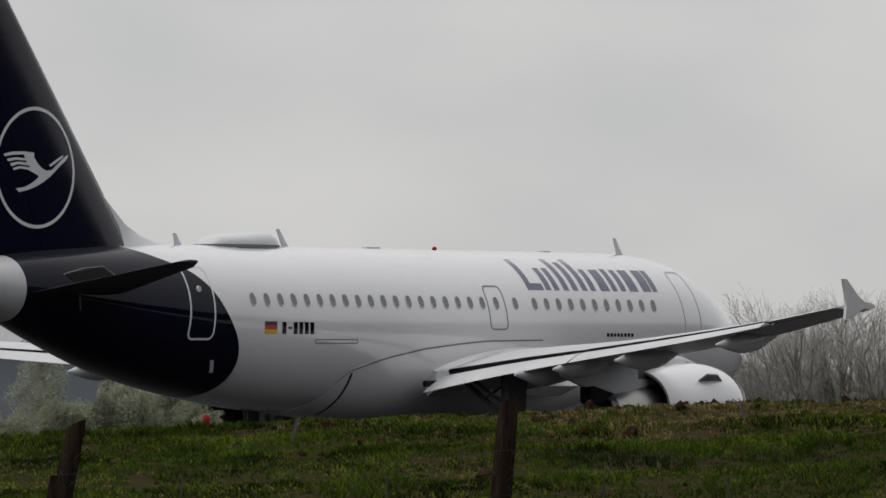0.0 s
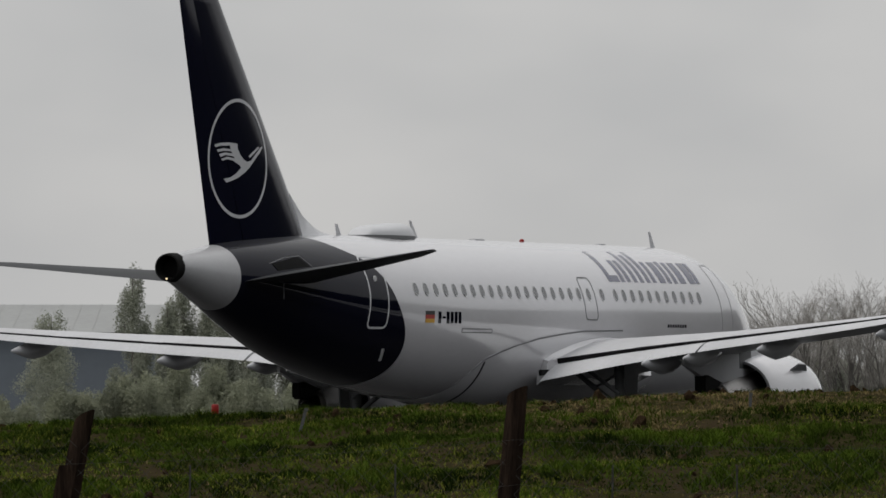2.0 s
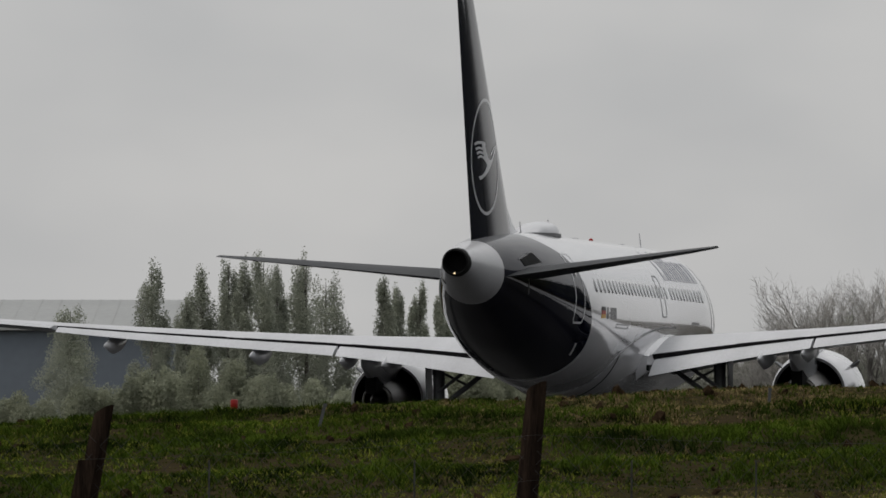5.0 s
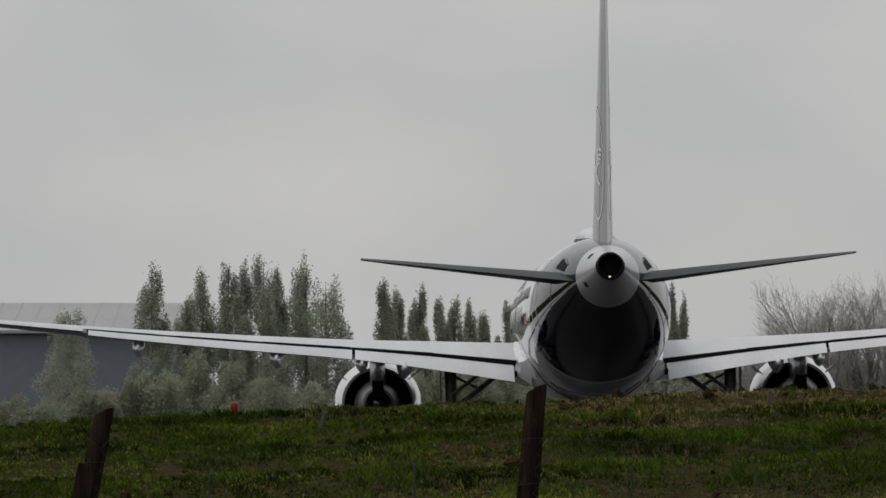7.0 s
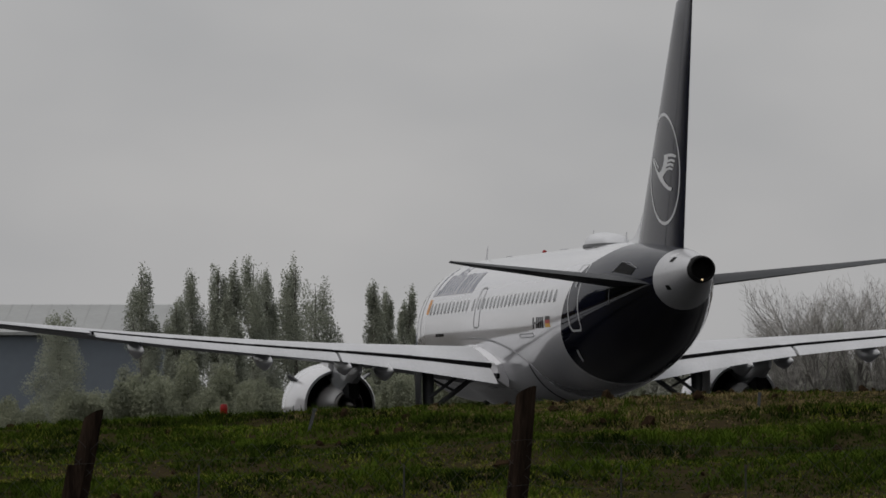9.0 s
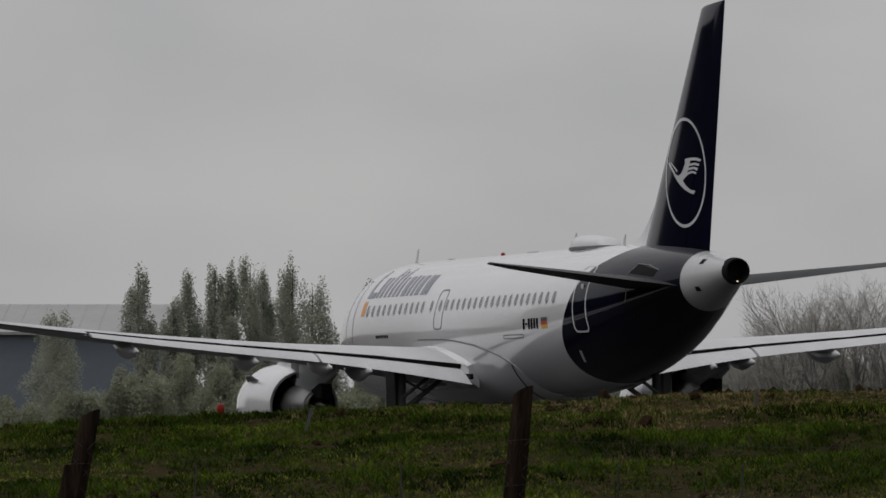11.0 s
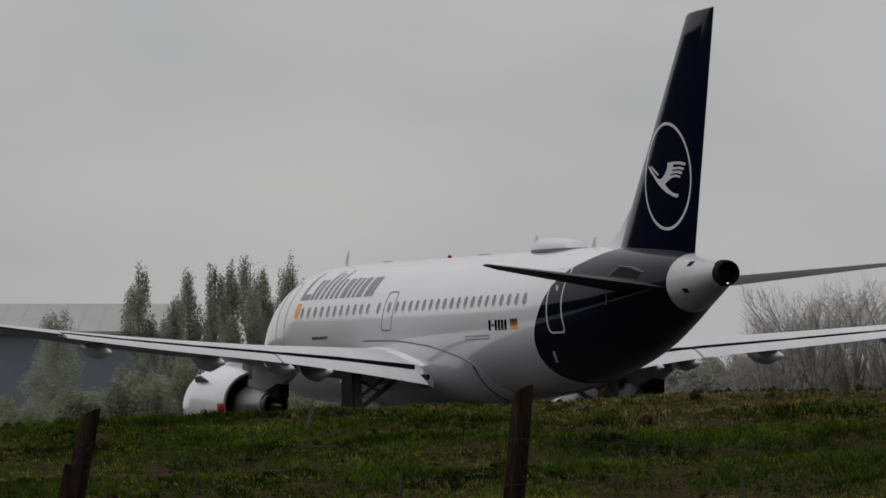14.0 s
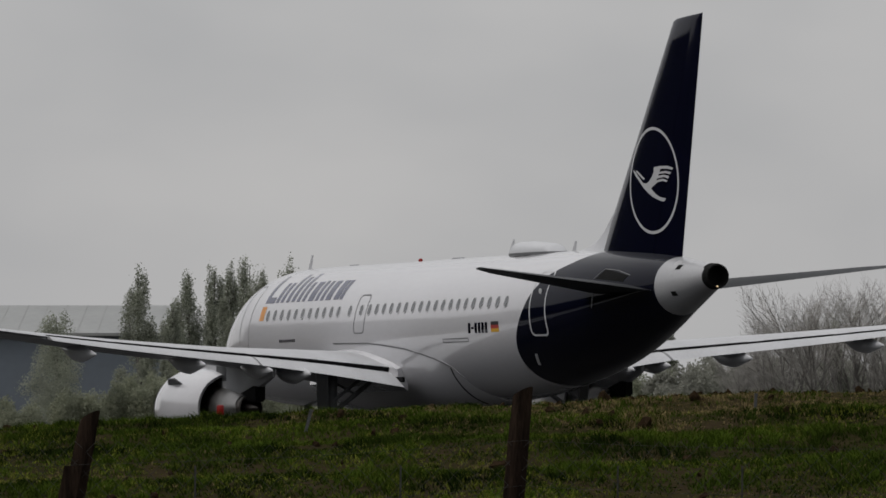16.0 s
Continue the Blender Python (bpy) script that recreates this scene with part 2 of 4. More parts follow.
# ---- ground: a low grass bank before the taxiway, then open field to the horizon ----
def field(x, y):
    """Height of the taxiway and the field behind the bank."""
    return radians(SLOPE_X) * max(-60, min(60, x)) * min(1, max(0, (y - 100) / 60)) + radians(SLOPE_Y) * (max(140, min(260, y)) - 190)


CREST = [(-14, -0.02), (-8, 0.22), (-5.15, 0.345), (-3.97, 0.43), (-2.52, 0.488), (-1.21, 0.556), (1.09, 0.648), (2.73, 0.736), (5.15, 0.80), (9, 0.86), (14, 0.9)]
CREST_LINE = [curve(-14 + 0.25 * i, CREST)[0] for i in range(113)]
RISE = [(-40, -1.95), (0, -1.85), (38, -1.40), (48, -0.95)]


def ledge(x, y):
    """Old terraces across the bank: their height, and how near their overgrown front edge is."""
    q = y * 0.92 + 2.6 * noise.noise((x * 0.13, y * 0.08, 9.0)) + 0.7 * noise.noise((x * 0.7, y * 0.3, 2.0))
    return math.sin(q) + 0.35 * math.sin(2 * q - 0.6), max(0.0, math.sin(q + 0.75))


def height(x, y):
    """The lie of the land: a ditch-side meadow, a bank that rises to a crest, then the taxiway's field."""
    if y > 140:
        return field(x, y)
    if y < 48:
        return curve(max(-40, y), RISE)[0]
    g = (max(-14, min(13.99, x)) + 14) * 4
    crest = CREST_LINE[int(g)] * (1 - g % 1) + CREST_LINE[int(g) + 1] * (g % 1) - 0.05
    u = (y - 48) / 40
    lift = (1 - (1 - min(1, u)) ** 1.35)
    z = -0.95 + (crest + 0.95) * lift - (0.004 * (y - 88) ** 1.6 if y > 88 else 0)
    rough = 0.030 * noise.noise((x * 0.8, y * 0.35, 0.3)) + 0.016 * noise.noise((x * 2.6, y * 1.1, 4.0))
    steps = 0.085 * ledge(x, y)[0]
    near = min(1, max(0, (y - 50) / 6)) * (1 - 0.5 * min(1, max(0, (y - 80) / 8)))
    z += rough * min(1, u * 3) + steps * near
    k = min(1, max(0, (y - 112) / 28))
    return z * (1 - k) + field(x, 140) * k


def ground_sheet():
    xs = [-3000, -1200, -500, -200, -80, -40, -22] + [-12 + 0.2 * i for i in range(121)] + [22, 40, 80, 200, 500, 1200, 3000]
    ys = ([-1500, -500, -150, -40, -10, 10, 25, 38, 46] + [50 + 0.25 * i for i in range(190)] +
          [98, 102, 106, 110, 115, 120, 130, 140, 150, 165, 180, 195, 210, 225, 240, 260, 320, 400, 520, 700, 1000, 1600, 3500])
    verts = [(x, y, height(x, y)) for y in ys for x in xs]
    k = len(xs)
    faces = [(j * k + i, j * k + i + 1, (j + 1) * k + i + 1, (j + 1) * k + i) for j in range(len(ys) - 1) for i in range(k - 1)]
    return tagged(raw("ground", verts, faces, SOIL, True), "rough grass bank and open airfield meadow", "ground", kind="structure")


ground_sheet()


def taxiway():
    rings = []
    for i in range(41):
        y = 150 + i * 2.75
        rings.append([(x, y, field(x, y) + 0.02) for x in (-58, -40, -20, -10, 0, 10, 20, 40, 58)])
    bm = loft(rings, closed=False)
    return tagged(link("road", bm, ASPHALT), "grey asphalt taxiway behind the grass bank", "taxiway", kind="structure")


taxiway()

# ---- the airliner; local axes: x ahead, y to its left, z up from the ground under the main gear ----
NOSE = 16.1

BODY = [  # behind the nose, top, bottom, half width
    (0.0, 3.16, 3.08, 0.04), (0.12, 3.42, 2.86, 0.30), (0.4, 3.66, 2.60, 0.56), (1.0, 4.02, 2.28, 0.96), (1.8, 4.46, 2.02, 1.32),
    (2.6, 4.96, 1.86, 1.58), (3.4, 5.36, 1.76, 1.75), (4.4, 5.62, 1.69, 1.88), (5.6, 5.74, 1.65, 1.955), (7.0, 5.77, 1.64, 1.975),
    (14.0, 5.77, 1.64, 1.975), (20.5, 5.77, 1.64, 1.975), (22.5, 5.77, 1.75, 1.955), (24.0, 5.765, 1.93, 1.89), (26.0, 5.74, 2.24, 1.74),
    (28.0, 5.68, 2.68, 1.49), (30.0, 5.56, 3.30, 1.13), (31.2, 5.45, 3.72, 0.88), (32.4, 5.30, 4.12, 0.62), (33.3, 5.19, 4.42, 0.43),
    (33.75, 5.14, 4.53, 0.335)]


def skin(s, a, out=0.0):
    """A point of the fuselage s metres behind the nose, a radians round from its left side over the top."""
    top, bot, w = curve(s, BODY)
    h, c = (top - bot) / 2, (top + bot) / 2
    return Vector((NOSE - s, (w + out) * math.cos(a), c + (h + out) * math.sin(a)))


def on_skin(s, z, side, out=0.0):
    """The point of the fuselage's side (1 left, -1 right) at that height."""
    top, bot, w = curve(s, BODY)
    a = math.asin(max(-1, min(1, (z - (top + bot) / 2) / ((top - bot) / 2))))
    return skin(s, a if side > 0 else math.pi - a, out)


NAVY_EDGE = [(-1.0, 24.6), (-0.85, 24.42), (-0.58, 24.37), (-0.3, 24.55), (0.05, 25.0), (0.38, 25.45), (0.63, 26.0), (0.78, 26.65), (0.95, 27.3), (1.0, 27.5)]


def navy_edge(a):
    return curve(math.sin(a), NAVY_EDGE)[0]


def band(start, end, steps, around=72, caps=False):
    rings = []
    for i in range(steps + 1):
        u = i / steps
        ring = []
        for k in range(around):
            a = 2 * math.pi * k / around
            ring.append(skin(start(a) * (1 - u) + end(a) * u, a))
        rings.append(ring)
    return loft(rings, caps=caps)


def patch(corners, side, out=0.008, nu=6, nv=4):
    """A thin painted plate on the fuselage's side; corners: (s, z) in order round it."""
    (a, b, c, d) = [Vector((*p, 0)) for p in corners]
    bm = bmesh.new()
    grid = []
    for i in range(nu + 1):
        row = []
        for j in range(nv + 1):
            p = (a * (1 - i / nu) + b * (i / nu)) * (1 - j / nv) + (d * (1 - i / nu) + c * (i / nu)) * (j / nv)
            row.append(bm.verts.new(on_skin(p.x, p.y, side, out)))
        grid.append(row)
    for i in range(nu):
        for j in range(nv):
            bm.faces.new((grid[i][j], grid[i + 1][j], grid[i + 1][j + 1], grid[i][j + 1]))
    bmesh.ops.recalc_face_normals(bm, faces=bm.faces)
    if bm.faces[0].normal.y * side < 0:
        bmesh.ops.reverse_faces(bm, faces=bm.faces)
    rim = bmesh.ops.extrude_face_region(bm, geom=list(bm.faces))
    for v in [q for q in rim["geom"] if isinstance(q, bmesh.types.BMVert)]:
        v.co.y -= 0.006 * side
    bmesh.ops.recalc_face_normals(bm, faces=bm.faces)
    return bm


def outline(path, side, wide=0.035, out=0.007, closed=True):
    """A narrow raised line on the fuselage's side along points (s, z)."""
    bm = bmesh.new()
    n = len(path)
    inner, outer = [], []
    for i in range(n):
        p, q = Vector(path[(i - 1) % n] if closed or i else path[i]), Vector(path[(i + 1) % n] if closed or i < n - 1 else path[i])
        d = (q - p).normalized()
        o = Vector((-d.y, d.x)) * wide / 2
        c = Vector(path[i])
        inner.append(bm.verts.new(on_skin(c.x + o.x, c.y + o.y, side, out)))
        outer.append(bm.verts.new(on_skin(c.x - o.x, c.y - o.y, side, out)))
    for i in range(n if closed else n - 1):
        j = (i + 1) % n
        bm.faces.new((inner[i], inner[j], outer[j], outer[i]))
    bmesh.ops.recalc_face_normals(bm, faces=bm.faces)
    if bm.faces[0].normal.y * side < 0:
        bmesh.ops.reverse_faces(bm, faces=bm.faces)
    rim = bmesh.ops.extrude_face_region(bm, geom=list(bm.faces))
    for v in [q for q in rim["geom"] if isinstance(q, bmesh.types.BMVert)]:
        v.co.y -= 0.006 * side
    return bm


def round_rect(s0, s1, z0, z1, r, lean=0.0, k=5):
    """Points (s, z) round a rounded rectangle; lean: how far its top is moved backwards."""
    pts = []
    for cx, cz, a0 in ((s1 - r, z1 - r, 0), (s0 + r, z1 - r, 90), (s0 + r, z0 + r, 180), (s1 - r, z0 + r, 270)):
        for i in range(k + 1):
            a = radians(a0 + 90 * i / k)
            z = cz + r * math.sin(a)
            pts.append((cx + r * math.cos(a) + lean * (z - z0) / (z1 - z0), z))
    dense = []
    for p, q in zip(pts, pts[1:] + pts[:1]):
        n = max(1, int(math.dist(p, q) / 0.12))
        dense += [(p[0] + (q[0] - p[0]) * i / n, p[1] + (q[1] - p[1]) * i / n) for i in range(n)]
    return dense


def foil(chord, thick, x_from=0.0, x_to=1.0, n=12, belly=0.9):
    """A closed aerofoil ring in (distance behind its nose, height), between two fractions of its chord."""
    def half(x):
        return 5 * thick * chord * (0.2969 * math.sqrt(x) - 0.126 * x - 0.3516 * x**2 + 0.2843 * x**3 - 0.1036 * x**4)
    xs = [x_from + (x_to - x_from) * (1 - math.cos(math.pi * i / n)) / 2 for i in range(n + 1)]
    camber = lambda x: 0.018 * chord * math.sin(math.pi * x**0.8)
    up = [(x * chord, camber(x) + 1.1 * half(x)) for x in xs]
    low = [(x * chord, camber(x) - belly * half(x)) for x in xs]
    low = low[1:] if x_from == 0.0 else low
    return up[::-1] + low if x_to < 1.0 else up[::-1] + low[:-1]


def place(ring, s, b, z, turn):
    """Lay an aerofoil ring at its nose (s, b, z), nose raised by turn degrees."""
    c, d = math.cos(radians(turn)), math.sin(radians(turn))
    return [Vector((NOSE - (s + x * c + y * d), b, z - x * d + y * c)) for x, y in ring]


WING_PLAN = [  # span, leading edge, trailing edge, height of mid chord, thickness, incidence
    (1.3, 10.55, 17.28, 2.48, 0.145, 3.4), (1.98, 10.98, 17.28, 2.53, 0.142, 3.2), (4.0, 12.05, 17.26, 2.76, 0.128, 2.5), (6.4, 13.30, 17.22, 2.99, 0.118, 1.6),
    (9.0, 14.66, 18.02, 3.19, 0.112, 0.9), (11.5, 15.96, 18.78, 3.40, 0.108, 0.3), (13.58, 17.25, 19.45, 3.60, 0.106, -0.2), (16.9, 19.62, 20.98, 3.93, 0.10, -0.8)]


def wing_at(b):
    le, te, z, th, inc = curve(b, WING_PLAN)
    c = te - le
    return le, c, z + c / 2 * math.sin(radians(inc)), th, inc


def build_wing(plane, side):
    y = lambda ring: [Vector((p.x, p.y * side, p.z)) for p in ring]
    rings = []
    for b in [1.3, 1.98, 3, 4, 5.2, 6.4, 7.6, 9, 10.2, 11.5, 12.6, 13.56]:
        le, c, z, th, inc = wing_at(b)
        rings.append(y(place(foil(c, th, 0, 0.80, belly=1.3), le, b, z, inc)))
    for b in [13.6, 14.4, 15.2, 16.1, 16.9]:
        le, c, z, th, inc = wing_at(b)
        rings.append(y(place(foil(c, th, 0, 0.80, belly=1.3), le, b, z, inc)))
    wing = part("wing", loft(rings), WING, plane, "long grey swept wing with raised tip")
    for name, b0, b1 in (("flap", 2.08, 6.38), ("flap", 6.46, 13.5)):
        rings = []
        for i in range(9):
            b = b0 + (b1 - b0) * i / 8
            le, c, z, th, inc = wing_at(b)
            fs, zz = le + 0.775 * c, z - 0.775 * c * math.sin(radians(inc)) + 0.006 * c
            fc = 0.245 * c
            rings.append(y(place(foil(fc, 0.15, n=8), fs, b, zz, inc + 11.5)))
        flap = part(name, loft(rings), WING, wing, "lowered pale grey wing flap")
    rings = []
    for i in range(5):
        b = 13.64 + (16.5 - 13.64) * i / 4
        le, c, z, th, inc = wing_at(b)
        rings.append(y(place(foil(c, th * 0.95, 0.79, 1.0, n=6), le, b, z, inc)))
    part("aileron", loft(rings), WING, wing)
    # solid dark strip standing for the shade in the cove between wing and flap
    rings = []
    for b in [2.0, 4, 6.4, 9, 11.5, 13.55]:
        le, c, z, th, inc = wing_at(b)
        ring = foil(c, th, 0.785, 0.808, n=2)
        rings.append(y(place([(px + 0.004, (py - 0.001) * 0.997) for px, py in ring], le, b, z, inc)))
    part("flap_cove_shade", loft(rings), WING_EDGE, wing)
    part("flap_seal", box(NOSE - 17.25, side * 2.0, 2.24, NOSE - 16.3, side * 2.08, 2.40, 0.02), WING_EDGE, wing, "dark rubber seal at the flap end")
    # wing tip fence: an arrow-shaped upright plate
    le, c, z, th, inc = wing_at(16.9)
    pts = [(20.02, 0.03), (20.45, 0.24), (21.05, 0.64), (21.22, 0.64), (20.98, 0.08), (21.0, -0.03), (21.06, -0.30), (20.95, -0.31), (20.5, -0.16)]
    rings = []
    for o in (-0.03, 0.03):
        rings.append([Vector((NOSE - s, side * (16.93 + o + 0.06 * (h > 0.3)), z + h)) for s, h in pts])
    part("wing_tip_fence", loft(rings), WHITE, wing, "white arrow-shaped wing tip fence")
    # flap track fairings
    for b, length, big in ((5.05, 2.9, 0.25), (6.2, 2.6, 0.20), (8.5, 2.9, 0.22), (12.2, 2.7, 0.19)):
        le, c, z, th, inc = wing_at(b)
        te = le + c
        rings = []
        for i in range(13):
            u = i / 12
            s = te + 0.38 - length * (1 - u)
            r = big * min(1, 0.15 + u / 0.35) * (1 if u < 0.55 else 1 - 0.9 * ((u - 0.55) / 0.45) ** 1.3)
            zc = z - c * 0.5 * math.sin(radians(inc)) - 0.12 - 0.34 * u + (0.10 * (u - 0.6) / 0.4 if u > 0.6 else 0)
            rings.append([Vector((NOSE - s, side * (b + 0.85 * r * math.copysign(abs(math.cos(a)) ** 1.5, math.cos(a))), zc + 1.35 * r * math.sin(a))) for a in [2 * math.pi * k / 16 for k in range(16)]])
        part("flap_track_fairing", loft(rings), FAIRING, wing, "pale canoe-shaped flap track fairing")
    return wing


def revolve(profile, s0, b, z, n=40, squash=1.0, caps=False):
    rings = [[Vector((NOSE - (s0 + s), b + r * math.cos(2 * math.pi * k / n), z + squash * r * math.sin(2 * math.pi * k / n))) for k in range(n)] for s, r in profile]
    return loft(rings, caps=caps)


def build_engine(plane, side):
    b, z = side * 5.77, 1.58
    cowl = [(3.55, 0.93), (3.56, 1.00), (3.3, 1.06), (2.8, 1.13), (2.2, 1.19), (1.5, 1.215), (0.9, 1.19), (0.45, 1.11), (0.15, 1.02), (0.0, 0.95), (0.06, 0.88), (0.3, 0.84), (1.2, 0.87), (2.6, 0.90)]
    bm = revolve(cowl, 9.65, b, z)
    engine = part("engine", bm, WHITE, plane, "white turbofan nacelle under the wing")
    part("inlet_lip", revolve([(0.2, 1.048), (0.1, 1.008), (-0.01, 0.95), (0.05, 0.872), (0.22, 0.85)], 9.64, b, z), METAL, engine, "polished metal inlet ring")
    part("fan_duct", revolve([(3.5, 0.925), (2.8, 0.885), (2.0, 0.87), (1.9, 0.3)], 9.65, b, z), MATT_BLACK, engine, "dark bypass duct")
    part("core_cowl", revolve([(2.4, 0.62), (3.2, 0.66), (3.9, 0.60), (4.5, 0.50), (4.95, 0.42), (4.97, 0.38), (4.4, 0.36)], 9.65, b, z), METAL, engine, "dull metal core cowl")
    part("exhaust_nozzle", revolve([(4.9, 0.40), (5.15, 0.365), (5.17, 0.33), (4.5, 0.3), (4.45, 0.1)], 9.65, b, z), HOT_METAL, engine, "heat-stained exhaust nozzle")
    part("exhaust_plug", revolve([(4.4, 0.2), (5.0, 0.19), (5.5, 0.10), (5.75, 0.02)], 9.65, b, z, n=20), HOT_METAL, engine)
    rings = []
    for s, z0, z1, w in ((10.6, 2.66, 2.78, 0.05), (11.3, 2.5, 2.94, 0.16), (12.4, 2.3, 3.04, 0.20), (13.4, 1.98, 2.98, 0.21), (14.4, 1.96, 2.86, 0.20), (15.5, 2.15, 2.75, 0.16), (16.6, 2.45, 2.7, 0.05)):
        rings.append([Vector((NOSE - s, b + w * o, zz)) for o, zz in ((-0.6, z0), (0.6, z0), (1, z0 + 0.1), (1, z1 - 0.1), (0.6, z1), (-0.6, z1), (-1, z1 - 0.1), (-1, z0 + 0.1))])
    part("pylon", loft(rings), FAIRING, engine, "grey engine pylon")
    part("heat_shield", box(NOSE - 15.6, b - 0.15, 1.75, NOSE - 14.0, b + 0.15, 2.25, 0.05), MATT_BLACK, engine, "dark heat shield under the pylon")
    part("access_panel", box(NOSE - 13.5, b - 0.216, 2.35, NOSE - 12.7, b + 0.216, 2.85, 0.02), STRUT, engine, "dark panel on the pylon")
    for o in (-1, 1):
        a = radians(90 - o * 52)
        p = lambda s, r: Vector((NOSE - s, b + r * math.cos(a), z + r * math.sin(a)))
        bm = bmesh.new()
        t = Vector((0, -math.sin(a), math.cos(a))) * 0.02
        pts = [p(10.75, 1.19), p(11.25, 1.44), p(11.75, 1.46), p(11.85, 1.18)]
        loft([[q - t for q in pts], [q + t for q in pts]], bm=bm)
        part("nacelle_strake", bm, STRUT, engine, "small dark strake")
    return engine


ROLLING = []


def on_hub(wheel, hub, radius, *inner):
    """Let a wheel turn about its own hub."""
    for ob in (wheel, *inner):
        ob.data.transform(Matrix.Translation(-hub))
    wheel.location = hub
    ROLLING.append((wheel, hub, radius))


def build_gear(plane, side):
    b = side * 3.795
    leg = part("landing_gear", tube([(0, b, 2.6), (0, b, 1.5), (0, b, 0.58)], [0.17, 0.15, 0.12], 14), STRUT, plane, "grey main landing gear leg")
    part("piston", tube([(0, b, 1.0), (0, b, 0.55)], 0.085, 12), METAL, leg)
    part("axle", tube([(0, b - 0.5, 0.585), (0, b + 0.5, 0.585)], 0.07, 10), METAL, leg)
    part("side_brace", tube([(0.1, b, 1.35), (0.1, b - side * 0.78, 1.92), (0.1, b - side * 1.35, 2.35)], [0.06, 0.075, 0.06], 10), STRUT, leg)
    part("lock_link", tube([(0.1, b - side * 0.78, 1.92), (0.05, b - side * 0.05, 2.30)], 0.035, 8), STRUT, leg)
    part("retraction_jack", tube([(-0.15, b, 1.75), (-0.2, b - side * 0.9, 2.42)], 0.05, 8), STRUT, leg)
    rings = [[Vector((x, b + side * (0.26 + o), z)) for x, z in ((-0.42, 2.55), (-0.36, 1.15), (0.36, 1.15), (0.46, 2.55))] for o in (0.0, 0.03)]
    # The door's shade is painted in with the dark strut colour.
    part("gear_door", loft(rings), STRUT, leg, "gear leg door, darkened to grey for its shade")
    for o in (-0.46, 0.46):
        tyre = [(0.0, 0.28), (0.03, 0.40), (0.0, 0.5), (0.05, 0.56), (0.14, 0.585), (0.26, 0.585), (0.35, 0.56), (0.40, 0.5), (0.37, 0.40), (0.40, 0.28)]
        rings = [[Vector((r * math.cos(2 * math.pi * k / 28), b + o * side - 0.2 + w, 0.605 + r * math.sin(2 * math.pi * k / 28))) for k in range(28)] for w, r in tyre]
        wheel = part("wheel", loft(rings, caps=False), RUBBER, leg, "black main gear tyre")
        hub = Vector((0, b + o * side, 0.605))
        rings = [[Vector((r * math.cos(2 * math.pi * k / 20), b + o * side - 0.2 + w, 0.605 + r * math.sin(2 * math.pi * k / 20))) for k in range(20)] for w, r in ((0.04, 0.29), (0.12, 0.2), (0.28, 0.2), (0.36, 0.29))]
        rim = part("rim", loft(rings), METAL, wheel)
        on_hub(wheel, hub, 0.585, rim)
    return leg


